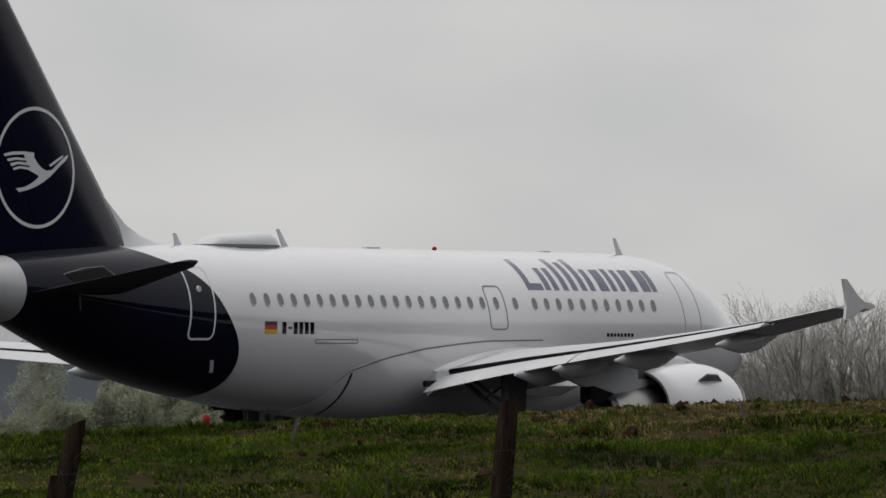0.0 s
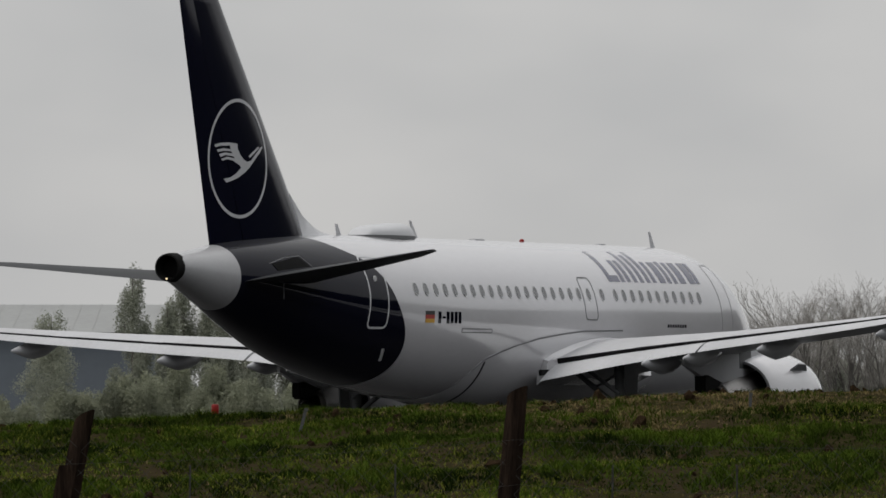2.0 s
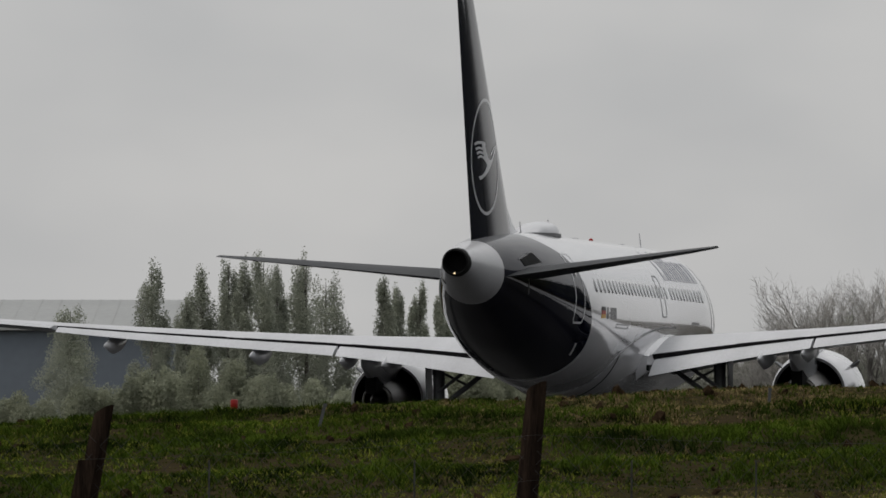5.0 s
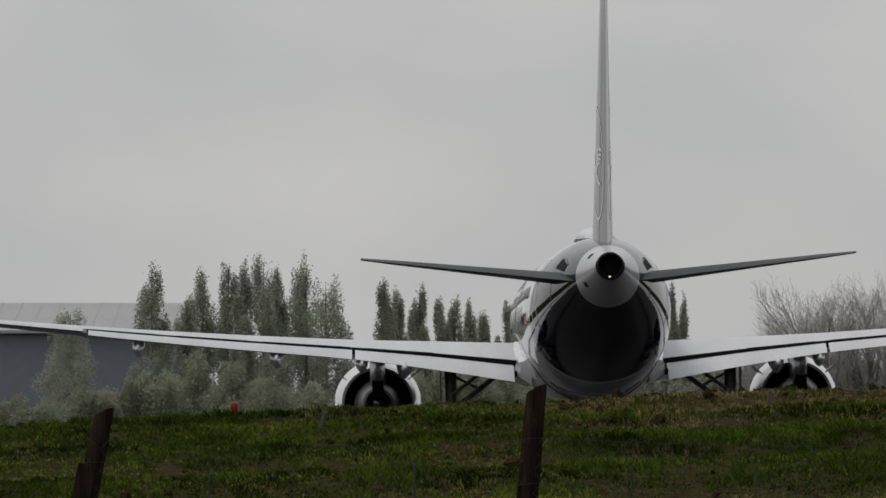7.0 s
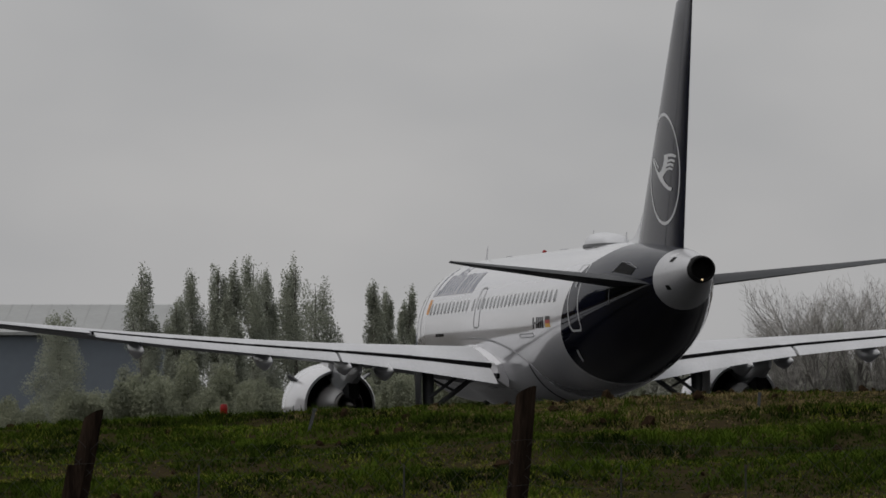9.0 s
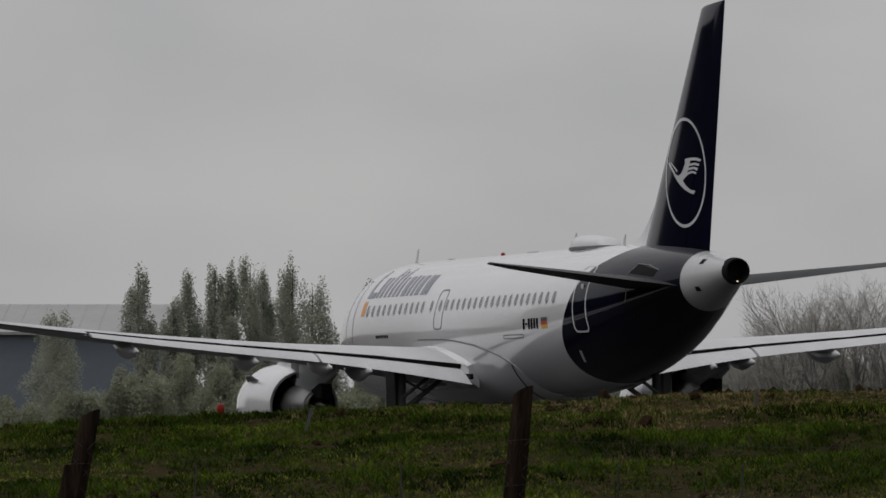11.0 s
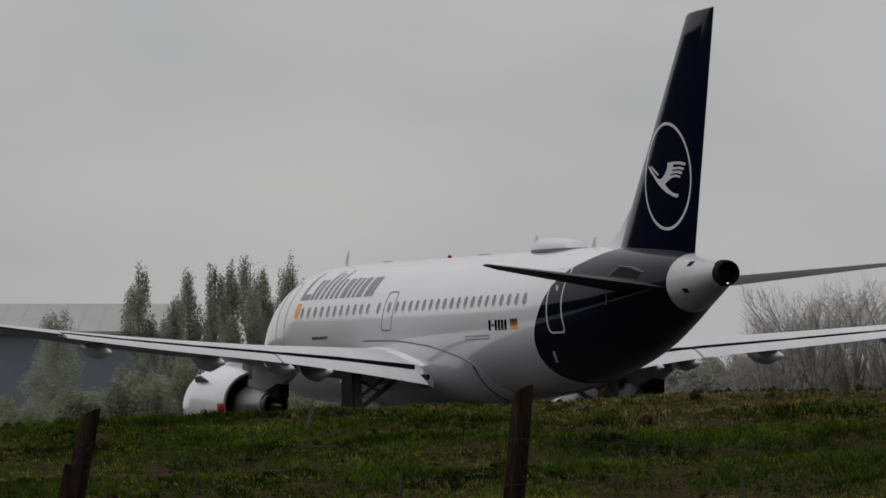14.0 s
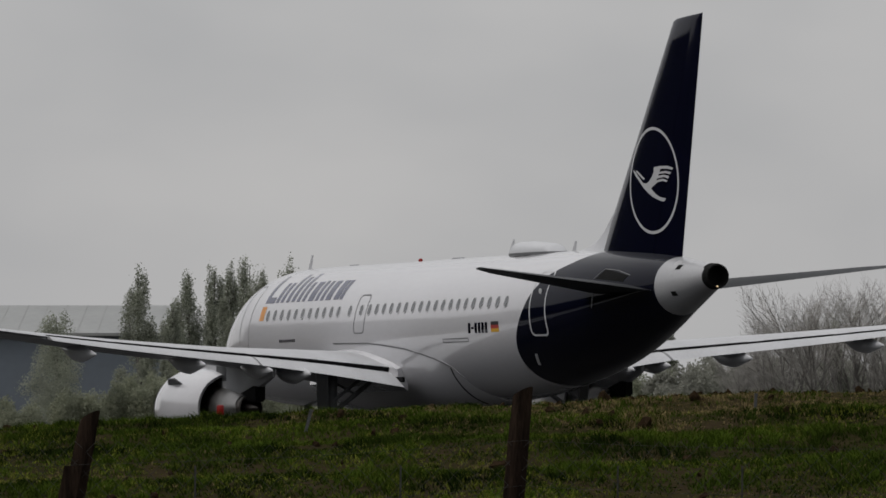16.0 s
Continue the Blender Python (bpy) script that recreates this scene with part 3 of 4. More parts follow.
def build_airliner():
    plane = tagged(new("airliner"), "white twin-jet airliner with navy tail taxiing behind the grass bank", "airplane")
    part("fuselage", band(lambda a: 0.0, lambda a: navy_edge(a), 110, caps=True), WHITE, plane, "glossy white round fuselage", 60)
    part("tail_section", band(navy_edge, lambda a: 31.55, 30), NAVY, plane, "glossy navy tail section", 60)
    cone = part("tail_cone", band(lambda a: 31.55, lambda a: 33.6, 16), CONE, plane, "pale grey tail cone", 60)
    rings = []
    for s, r in ((33.5, 0.355), (33.72, 0.345), (33.84, 0.325), (33.85, 0.29), (33.6, 0.24), (33.2, 0.2)):
        rings.append([Vector((NOSE - s, r * math.cos(2 * math.pi * k / 32), 4.835 + r * math.sin(2 * math.pi * k / 32))) for k in range(32)])
    part("exhaust_outlet", loft(rings), MATT_BLACK, cone, "black auxiliary exhaust outlet")
    bm = bmesh.new()
    bmesh.ops.create_uvsphere(bm, u_segments=12, v_segments=8, radius=0.026, matrix=Matrix.Translation((NOSE - 33.83, 0.02, 4.56)))
    part("tail_light", bm, LAMP, cone, "small lit tail light")
    for side in (1, -1):
        for z, s in ((5.05, 32.3), (4.35, 32.2)) if side > 0 else ():
            part("vent", patch([(s, z), (s + 0.2, z), (s + 0.2, z + 0.12), (s, z + 0.12)], side, 0.01, 2, 2), MATT_BLACK, cone)

    # belly fairing: flush with the fuselage along its seam, fuller towards the keel
    SEAM_LINE = [(8.3, 1.80), (9.2, 2.70), (10.5, 3.20), (11.9, 3.43), (14.4, 3.40), (15.6, 3.32), (17.0, 3.20), (18.2, 3.03), (19.0, 2.88), (19.87, 2.66), (20.2, 2.42), (20.5, 2.08), (20.75, 1.78)]
    FULL = [(8.3, 0.02), (9.2, 0.14), (10.5, 0.28), (12.0, 0.33), (16.5, 0.32), (18.5, 0.25), (19.7, 0.15), (20.5, 0.06), (20.75, 0.02)]
    def fair(s, side, q, out=0.0):
        top, bot, w = curve(s, BODY)
        a0 = math.asin(max(-0.98, min(0.98, (curve(s, SEAM_LINE)[0] - (top + bot) / 2) / ((top - bot) / 2))))
        a = a0 + (-math.pi / 2 - a0) * q
        o = 0.012 + curve(s, FULL)[0] * math.sin(math.pi / 2 * q) ** 1.3 + out
        return skin(s, a if side > 0 else math.pi - a, o)
    rings = []
    for i in range(51):
        s = 8.3 + 12.45 * i / 50
        half = [fair(s, 1, k / 16) for k in range(17)] + [fair(s, -1, k / 16) for k in range(15, -1, -1)]
        rings.append(half + [half[-1] + Vector((0, 0.5, 0.0)), half[0] - Vector((0, 0.5, 0.0))])
    part("belly_fairing", loft(rings), WHITE, plane, "white wing-to-body fairing under the fuselage", 60)
    for side in (1, -1):
        rings = [[fair(19.78 + 0.35 * (q - 0.35) ** 2 + o, side, q, h) for o, h in ((-0.03, -0.02), (0.03, -0.02), (0.03, 0.012), (-0.03, 0.012))] for q in [0.04 + 0.7 * k / 12 for k in range(13)]]
        part("fairing_joint", loft(rings), WING_EDGE, plane, "dark rubber joint in the fairing")

    for side in (1, -1):
        # overwing fillet: the bulged root above each wing
        rings = []
        for i in range(13):
            u = i / 12
            s = 10.6 + 5.9 * u
            zt = 2.62 + 0.62 * math.sin(math.pi * min(1, 0.22 + 0.78 * u)) ** 0.8
            out = 1.93 + 0.62 * math.sin(math.pi * (0.12 + 0.87 * u)) ** 0.8
            rings.append([Vector((NOSE - s, side * yy, zz)) for yy, zz in ((1.6, 2.0), (out, 2.25), (out - 0.06, 2.25 + (zt - 2.25) * 0.45), ((out + 2.0) / 2 - 0.08, 2.25 + (zt - 2.25) * 0.75), (1.96, zt), (1.6, zt + 0.1))])
        part("wing_root_fillet", loft(rings), WHITE, plane, "white rounded wing root", 60)
        build_wing(plane, side)
        build_engine(plane, side)
        build_gear(plane, side)
        # tailplane
        rings = []
        for i in range(15):
            b = 0.5 + (6.2 - 0.5) * i / 14
            u = (b - 0.5) / 5.7
            le, te = 27.75 + 3.85 * u + 0.35 * max(0, u - 0.86) / 0.14, 31.35 + 1.35 * u
            ring = place(foil(te - le, 0.092 - 0.02 * u, n=10), le, b, 4.50 + 0.107 * (b - 0.5), 0.4)
            rings.append([Vector((p.x, p.y * side, p.z)) for p in ring])
        part("tailplane", loft(rings), TAILPLANE_SHADE, plane, "swept tailplane, grey darkened for its shaded underside")
        # doors, windows and markings
        part("door_outline", outline(round_rect(25.54, 26.40, 3.42, 5.18, 0.16, -0.12), side, 0.05), LIGHT_LINE, plane, "pale outline of the rear cabin door")
        bm = bmesh.new()
        bmesh.ops.create_cone(bm, cap_ends=True, segments=16, radius1=0.09, radius2=0.08, depth=0.03, matrix=Matrix.Translation(on_skin(25.94, 4.62, side, 0.005)) @ pose(0, 0, 0, 90))
        part("door_window", bm, RIM, plane)
        part("overwing_exit", outline(round_rect(13.42, 14.18, 3.70, 4.80, 0.14), side, 0.035), SEAM, plane, "outline of the overwing exit")
        part("front_door_outline", outline(round_rect(4.35, 5.2, 3.42, 5.25, 0.16), side, 0.024), DOOR_SEAM, plane)
        part("fairing_seam", outline([(20.75, 1.78), (20.5, 2.05), (20.2, 2.42), (19.87, 2.66), (19.0, 2.88), (18.19, 3.03), (17.0, 3.20), (15.6, 3.32), (14.39, 3.40), (13.0, 3.42), (11.88, 3.43)], side, 0.035, 0.022, closed=False), SEAM, plane, "dark seam round the belly fairing")
        part("service_panel", outline(round_rect(19.9, 21.65, 3.33, 3.42, 0.03), side, 0.025), SEAM, plane)
        part("cargo_latch", patch([(25.0, 2.62), (25.12, 2.62), (25.35, 2.92), (25.23, 2.92)], side, 0.012, 2, 3), RIM, plane, "small pale hatch")
        s = 28.7 if side > 0 else 29.9
        part("elevator_fairing", outline([(s, 4.1), (s + 0.05, 4.3), (s + 0.05, 4.55)], side, 0.035, closed=False), SEAM, plane)
        part("stabiliser_cutout", patch([(28.7, 4.90), (30.1, 4.78), (30.25, 4.95), (29.0, 5.14)], side, 0.010, 5, 3), MATT_BLACK, plane, "dark cut-out above the tailplane root")
        part("cutout_edge", outline([(28.6, 4.88), (28.9, 5.15), (29.6, 5.10), (30.35, 4.95)], side, 0.02, 0.014, closed=False), SEAM, plane)
        for k, mat in enumerate((GOLD, RED, BLACK)):
            z = 3.56 + 0.098 * k
            part("flag_stripe", patch([(23.2, z), (23.67, z), (23.67, z + 0.098), (23.2, z + 0.098)], side, 0.008, 2, 2), mat, plane, ("gold", "red", "black")[k] + " stripe of a small flag")
        # registration as plain bars
        for k in range(6):
            s = 22.92 - 0.222 * k if side < 0 else 21.78 + 0.222 * k
            tall = k != 1
            z0, z1 = (3.55, 3.84) if tall else (3.67, 3.72)
            part("marking_bar", patch([(s - 0.075, z0), (s + 0.075, z0), (s + 0.075, z1), (s - 0.075, z1)], side, 0.008, 2, 2), NAVY, plane)
        # the airline's title as plain upright strokes
        strokes = ((12.03, 0.80, 0.20), (11.70, 0.17, 0.46), (11.20, 0.58, 0.19), (10.83, 0.58, 0.19), (10.40, 0.82, 0.20), (9.98, 0.74, 0.20), (9.56, 0.82, 0.20),
                   (9.16, 0.56, 0.19), (8.62, 0.56, 0.34), (8.16, 0.58, 0.19), (7.76, 0.56, 0.19), (7.28, 0.56, 0.34), (6.66, 0.56, 0.34), (6.28, 0.56, 0.19))
        for s, hgt, wd in strokes:
            wd *= 1.15
            if side > 0:
                s = 18.18 - s
            z0 = 4.72
            part("title_stroke", patch([(s - wd / 2, z0), (s + wd / 2, z0), (s + wd / 2, z0 + hgt), (s - wd / 2, z0 + hgt)], side, 0.008, 3, 5), TITLE, plane)
        for s0, n, gap in ((8.9, 8, 0.16),):
            for k in range(n):
                part("marking_bar", patch([(s0 - gap * k - 0.05, 3.53), (s0 - gap * k + 0.05, 3.53), (s0 - gap * k + 0.05, 3.615), (s0 - gap * k - 0.05, 3.615)], side, 0.008, 2, 2), NAVY, plane)
        if side > 0:
            part("nose_patch", patch([(6.0, 4.2), (6.35, 4.2), (6.35, 4.62), (6.0, 4.62)], side, 0.008, 2, 3), ORANGE, plane, "small orange panel")

    # cabin windows, each an oval pane in a rim
    def oval(w, h, d, bm=None):
        k = 20
        ring = [(w * math.copysign(abs(math.cos(2 * math.pi * i / k)) ** 0.85, math.cos(2 * math.pi * i / k)), h * math.sin(2 * math.pi * i / k)) for i in range(k)]
        return loft([[Vector((x, z0, z)) for x, z in ring] for z0 in (-0.03, d)], bm=bm)
    def mesh_of(bm, mat, name):
        me = bpy.data.meshes.new(name)
        bm.to_mesh(me)
        bm.free()
        me.materials.append(mat)
        return me
    pane_mesh, rim_mesh = mesh_of(oval(0.105, 0.158, 0.012), GLASS, "window_pane"), mesh_of(oval(0.128, 0.182, 0.007), RIM, "window_rim")
    seats = [24.01 - 0.5333 * k for k in range(19)] + [13.80, 12.95] + [12.09 - 0.5455 * k for k in range(11)]
    for side in (1, -1):
        for s in seats:
            z = 4.40 - 0.003 * (24 - s)
            a = math.asin((z - 3.7) / 2.06)
            m = Matrix.Translation(on_skin(s, z, side)) @ pose(0, 0, 0, 0, 0, 0 if side > 0 else 180) @ pose(0, 0, 0, math.degrees(a))
            w = new("window", rim_mesh)
            w.parent, w.matrix_basis = plane, m
            p = new("pane", pane_mesh)
            p.parent = w

    # fin, rudder, fillet and its round emblem of plain shapes
    def fin_le(z):
        return 27.1 + (z - 6.3) * (31.42 - 27.1) / (11.82 - 6.3)
    def fin_te(z):
        return 31.65 + (z - 5.4) * (33.16 - 31.65) / (11.8 - 5.4)
    def fin_ring(z, f0, f1, n=10):
        le, te = fin_le(z), fin_te(z)
        return [Vector((NOSE - (le + x), y, z)) for x, y in foil_even(te - le, 0.10, f0, f1, n)]
    def foil_even(c, th, f0, f1, n):
        half = lambda x: 5 * th * c * (0.2969 * math.sqrt(x) - 0.126 * x - 0.3516 * x**2 + 0.2843 * x**3 - 0.1036 * x**4)
        xs = [f0 + (f1 - f0) * (1 - math.cos(math.pi * i / n)) / 2 for i in range(n + 1)]
        up = [(x * c, half(x)) for x in xs]
        low = [(x * c, -half(x)) for x in xs]
        return up[::-1] + (low[1:] if f0 == 0 else low)
    zs = [5.2, 5.8, 6.6, 7.6, 8.8, 10.0, 11.2, 11.74]
    def tip_ring(f0, f1, n):
        """The cap's edge, a little higher towards the rudder."""
        return [Vector((NOSE - (fin_le(11.80) + 0.10 + x * 0.95), y * 0.5, 11.80 + 0.05 * x)) for x, y in foil_even(fin_te(11.8) - fin_le(11.8), 0.10, f0, f1, n)]
    tip = tip_ring(0, 0.70, 10)
    fin = part("fin", loft([fin_ring(z, 0, 0.70) for z in zs] + [tip]), NAVY_FIN, plane, "tall glossy navy tail fin")
    part("rudder", loft([[Vector((p.x, p.y * 0.97, p.z)) for p in fin_ring(z, 0.704, 1.0, 6)] for z in (5.25, 5.62, 6.6, 8, 10, 11.74)] + [tip_ring(0.704, 1.0, 6)]), NAVY_FIN, fin, "navy rudder")
    part("leading_edge", loft([[Vector((p.x + 0.004, p.y * 1.04, p.z)) for p in fin_ring(z, 0, 0.010, 5)] for z in (6.9, 8.4, 10, 11.7)]), METAL, fin, "bare metal strip along the leading edge")
    rings = []
    for s, zt, w in ((24.9, 5.74, 0.06), (25.6, 5.82, 0.13), (26.2, 5.98, 0.17), (26.8, 6.25, 0.18), (27.4, 6.75, 0.12), (27.75, 7.1, 0.02)):
        rings.append([Vector((NOSE - s, w * o, z)) for o, z in ((-1.6, 5.55), (1.6, 5.55), (1, 5.72), (0.45, zt - 0.04), (0, zt), (-0.45, zt - 0.04), (-1, 5.72))])
    part("fin_fillet", loft(rings), FAIRING, fin, "pale grey dorsal fillet")
    def fin_side(s, z, side, out=0.006):
        le, te = fin_le(z), fin_te(z)
        x = min(0.999, max(0.0, (s - le) / (te - le)))
        hy = 5 * 0.10 * (te - le) * (0.2969 * math.sqrt(x) - 0.126 * x - 0.3516 * x**2 + 0.2843 * x**3 - 0.1036 * x**4)
        return Vector((NOSE - s, side * (hy + out), z))
    def fin_strip(a, b, side, closed=False, out=0.006):
        bm = bmesh.new()
        rows = []
        for w in (0, 1 / 3, 2 / 3, 1):
            rows.append([bm.verts.new(fin_side(p[0] + (q[0] - p[0]) * w, p[1] + (q[1] - p[1]) * w, side, out)) for p, q in zip(a, b)])
        n = len(a)
        for va, vb in zip(rows, rows[1:]):
            for i in range(n if closed else n - 1):
                j = (i + 1) % n
                bm.faces.new((va[i], va[j], vb[j], vb[i]))
        bmesh.ops.recalc_face_normals(bm, faces=bm.faces)
        if bm.faces[0].normal.y * side < 0:
            bmesh.ops.reverse_faces(bm, faces=bm.faces)
        return bm
    # plain strokes of the emblem: an upper and a lower edge each, ahead and above the ring's middle in hundredths of its radius
    FEATHERS = [([(-80, 21), (-60, 25), (-30, 26), (-5, 24)], [(-76, 17), (-58, 20), (-30, 21), (-5, 18)]),
                ([(-72, 13), (-52, 16), (-26, 15)], [(-68, 9), (-50, 12), (-24, 11)]),
                ([(-65, 6), (-46, 9), (-22, 8)], [(-60, 1), (-45, 5), (-18, 3)]),
                ([(-58, -2), (-40, 2), (-14, 0), (-4, -6)], [(-54, -5), (-40, -2), (-20, -4), (0, -11)])]
    WING_SHAPE = ([(-9, 25), (-5, 16), (3, 7), (14, -1), (26, -5)], [(-33, 25), (-28, 14), (-20, 4), (-8, -5), (6, -15)])
    NECK_AND_BODY = ([(82, 23), (67, 15), (56, 8), (39, -3), (24, -5), (6, -15), (-10, -25), (-28, -32), (-50, -35)],
                     [(84, 20), (73, 11), (62, 5), (48, -5), (35, -14), (18, -23), (-1, -31), (-22, -37), (-42, -41)])
    CREST_STROKE = ([(68, 22), (32, 5)], [(71, 19), (36, 2)])
    for side in (1, -1):
        cs, cz = (30.22 if side > 0 else 30.34), 7.51
        ring = lambda r: [(cs + r * math.cos(2 * math.pi * i / 72), cz + r * 1.02 * math.sin(2 * math.pi * i / 72)) for i in range(72)]
        part("emblem_ring", fin_strip(ring(1.42), ring(1.34), side, True), LIGHT_LINE, fin, "thin white ring")
        for k, (upper, lower) in enumerate(FEATHERS + [WING_SHAPE, NECK_AND_BODY, CREST_STROKE]):
            lay = lambda pts: [(cs - 0.0142 * ahead, cz + 0.0145 * up) for ahead, up in pts]
            part("emblem_stroke", fin_strip(lay(upper), lay(lower), side, out=0.006 + 0.0006 * k), LIGHT_LINE, fin, "white tapered stroke of the emblem")

    # roof fittings
    rings = []
    for i in range(17):
        u = i / 16
        s = 20.8 + 2.85 * u
        hgt = 0.36 * min(1, (u / 0.10)) ** 0.6 * (1 if u < 0.4 else (1 - 0.25 * (u - 0.4) / 0.45 if u < 0.85 else 0.75 * (1 - ((u - 0.85) / 0.15) ** 1.6))) + 0.015
        w = 0.52 * (math.sin(math.pi * (0.08 + 0.86 * u)) ** 0.45)
        rings.append([Vector((NOSE - s, w * c, 5.70 + (0.04 + hgt) * max(0, d) ** 0.6)) for c, d in [(math.cos(math.pi * k / 14), math.sin(math.pi * k / 14)) for k in range(15)]])
    part("radome", loft(rings), FAIRING, plane, "white satellite antenna radome on the roof")
    rings = []
    for z in (5.70, 5.785):
        rings.append([Vector((NOSE - (22.22 + 1.50 * math.cos(2 * math.pi * k / 36)), 0.56 * math.copysign(abs(math.sin(2 * math.pi * k / 36)) ** 0.7, math.sin(2 * math.pi * k / 36)), z)) for k in range(36)])
    part("radome_skirt", loft(rings), SEAM, plane, "dark seam round the radome foot")
    for s, hgt, sweep in ((24.6, 0.28, 0.16), (20.22, 0.44, 0.32), (5.4, 0.42, 0.25)):
        rings = [[Vector((NOSE - (s + o + sweep * u), w * (1 - 0.6 * u), 5.72 + (hgt + 0.04) * u)) for o, w in ((-0.16 * (1 - 0.55 * u), 0), (0, 0.02), (0.16 * (1 - 0.55 * u), 0), (0, -0.02))] for u in (0, 1)]
        part("blade_antenna", loft(rings), FAIRING, plane, "small swept blade antenna")
    bm = bmesh.new()
    bmesh.ops.create_uvsphere(bm, u_segments=14, v_segments=8, radius=0.065, matrix=Matrix.Translation((NOSE - 13.84, 0, 5.79)))
    part("beacon", bm, RED_LENS, plane, "red anti-collision beacon")
    for s, w in ((16.6, 0.3), (8.9, 0.18)):
        part("roof_fitting", box(NOSE - s - w, -0.1, 5.74, NOSE - s + w, 0.1, 5.80, 0.02), FAIRING, plane)

    # nose gear
    leg = part("nose_gear", tube([(11.03, 0, 1.9), (11.03, 0, 0.4)], [0.11, 0.08], 12), STRUT, plane, "grey nose gear leg")
    for o in (-0.25, 0.25):
        rings = [[Vector((11.03 + r * math.cos(2 * math.pi * k / 24), o + w, 0.39 + r * math.sin(2 * math.pi * k / 24))) for k in range(24)] for w, r in ((-0.09, 0.2), (-0.1, 0.3), (-0.05, 0.37), (0.05, 0.37), (0.1, 0.3), (0.09, 0.2))]
        wheel = part("wheel", loft(rings), RUBBER, leg, "black nose wheel")
        on_hub(wheel, Vector((11.03, o, 0.39)), 0.37)
    return plane


airliner = build_airliner()

# ---- the distance: hangar, poplars, bushes, bare trees ----
PX = 1 / 13386.0  # radians of the long lens to one unit of its picture


def at(u, v, d):
    """Place d metres off, by direction."""
    return (u - 784) * PX * d, d, EYE[2] + (835.5 - v) * PX * d


def leaves(rng, centres, spread, size, mat, name, parent, label, flat=0.5):
    """A crown of many small leaf clumps: bent four-sided flakes strewn round the centres."""
    n = len(centres)
    c = np.asarray(centres) + rng.normal(0, 1, (n, 3)) * np.asarray(spread)
    s = size * rng.uniform(0.5, 1.3, (n, 1))
    a = rng.normal(0, 1, (n, 3))
    a /= np.linalg.norm(a, axis=1, keepdims=True)
    b = np.cross(a, rng.normal(0, 1, (n, 3)))
    b /= np.linalg.norm(b, axis=1, keepdims=True)
    up = np.cross(a, b) * s * 0.25
    v = np.stack([c - a * s, c - b * s * 0.6 + up, c + a * s, c + b * s * 0.6 + up], 1).reshape(-1, 3)
    f = [(4 * i, 4 * i + 1, 4 * i + 2, 4 * i + 3) for i in range(n)]
    ob = raw(name, v.tolist(), f, mat)
    ob.parent = parent
    ob["label"] = label
    return ob


def poplar(u, v, wide, d, seed, mat, base_v=None):
    """A poplar: a trunk with steep limbs, each limb a ragged upright plume of leaves."""
    rng = np.random.default_rng(seed)
    x, y, top = at(u, v, d)
    z0 = height(x, y)
    h, w = top - z0, 1.72 * wide * PX * d
    tree = tagged(new("poplar_tree"), "tall slender poplar with grey-green spring leaves paled for haze", "tree", "row of poplars")
    tree.location = (x, y, z0)
    bm = tube([(0, 0, -0.3), (0.1, 0, h * 0.3), (0, 0.1, h * 0.7), (0.0, 0, h * 0.97)], [0.32, 0.24, 0.13, 0.02], 8)
    env = lambda q: w * curve(q, [(0.0, 0.45), (0.08, 0.75), (0.2, 0.95), (0.38, 1.0), (0.58, 0.86), (0.78, 0.60), (0.92, 0.30), (1.0, 0.05)])[0]
    centres = []
    for k in range(34):
        q = 0.03 + 0.90 * (k + rng.uniform(0, 1)) / 34
        a, r = rng.uniform(0, 2 * math.pi), env(q) * rng.uniform(0.25, 0.78)
        px, py = r * math.cos(a), r * math.sin(a)
        if k % 3 == 0:
            tube([(0, 0, h * max(0.02, q - 0.16)), (px * 0.7, py * 0.7, h * (q - 0.06)), (px, py, h * min(0.97, q + 0.05))], [0.07, 0.045, 0.01], 5, bm=bm)
        m = int(980 * env(q) / w) + 140
        p = rng.normal(0, 1, (m, 3))
        p /= np.linalg.norm(p, axis=1, keepdims=True)
        p *= rng.uniform(0, 1, (m, 1)) ** 0.45 * np.array([0.10 * w + 0.25 * env(q), 0.10 * w + 0.25 * env(q), h * rng.uniform(0.07, 0.14)])
        p[:, :2] *= (1 - 0.5 * p[:, 2:3] / (h * 0.14))
        centres.append(p + np.array([px, py, h * q]))
    m = 420
    t = rng.uniform(0.1, 0.985, m)
    centres.append(np.stack([rng.normal(0, 0.12, m) * w, rng.normal(0, 0.12, m) * w, h * t], 1))
    part("trunk", bm, BARK, tree)
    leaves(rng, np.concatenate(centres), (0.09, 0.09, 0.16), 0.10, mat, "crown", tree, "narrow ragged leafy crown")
    return tree


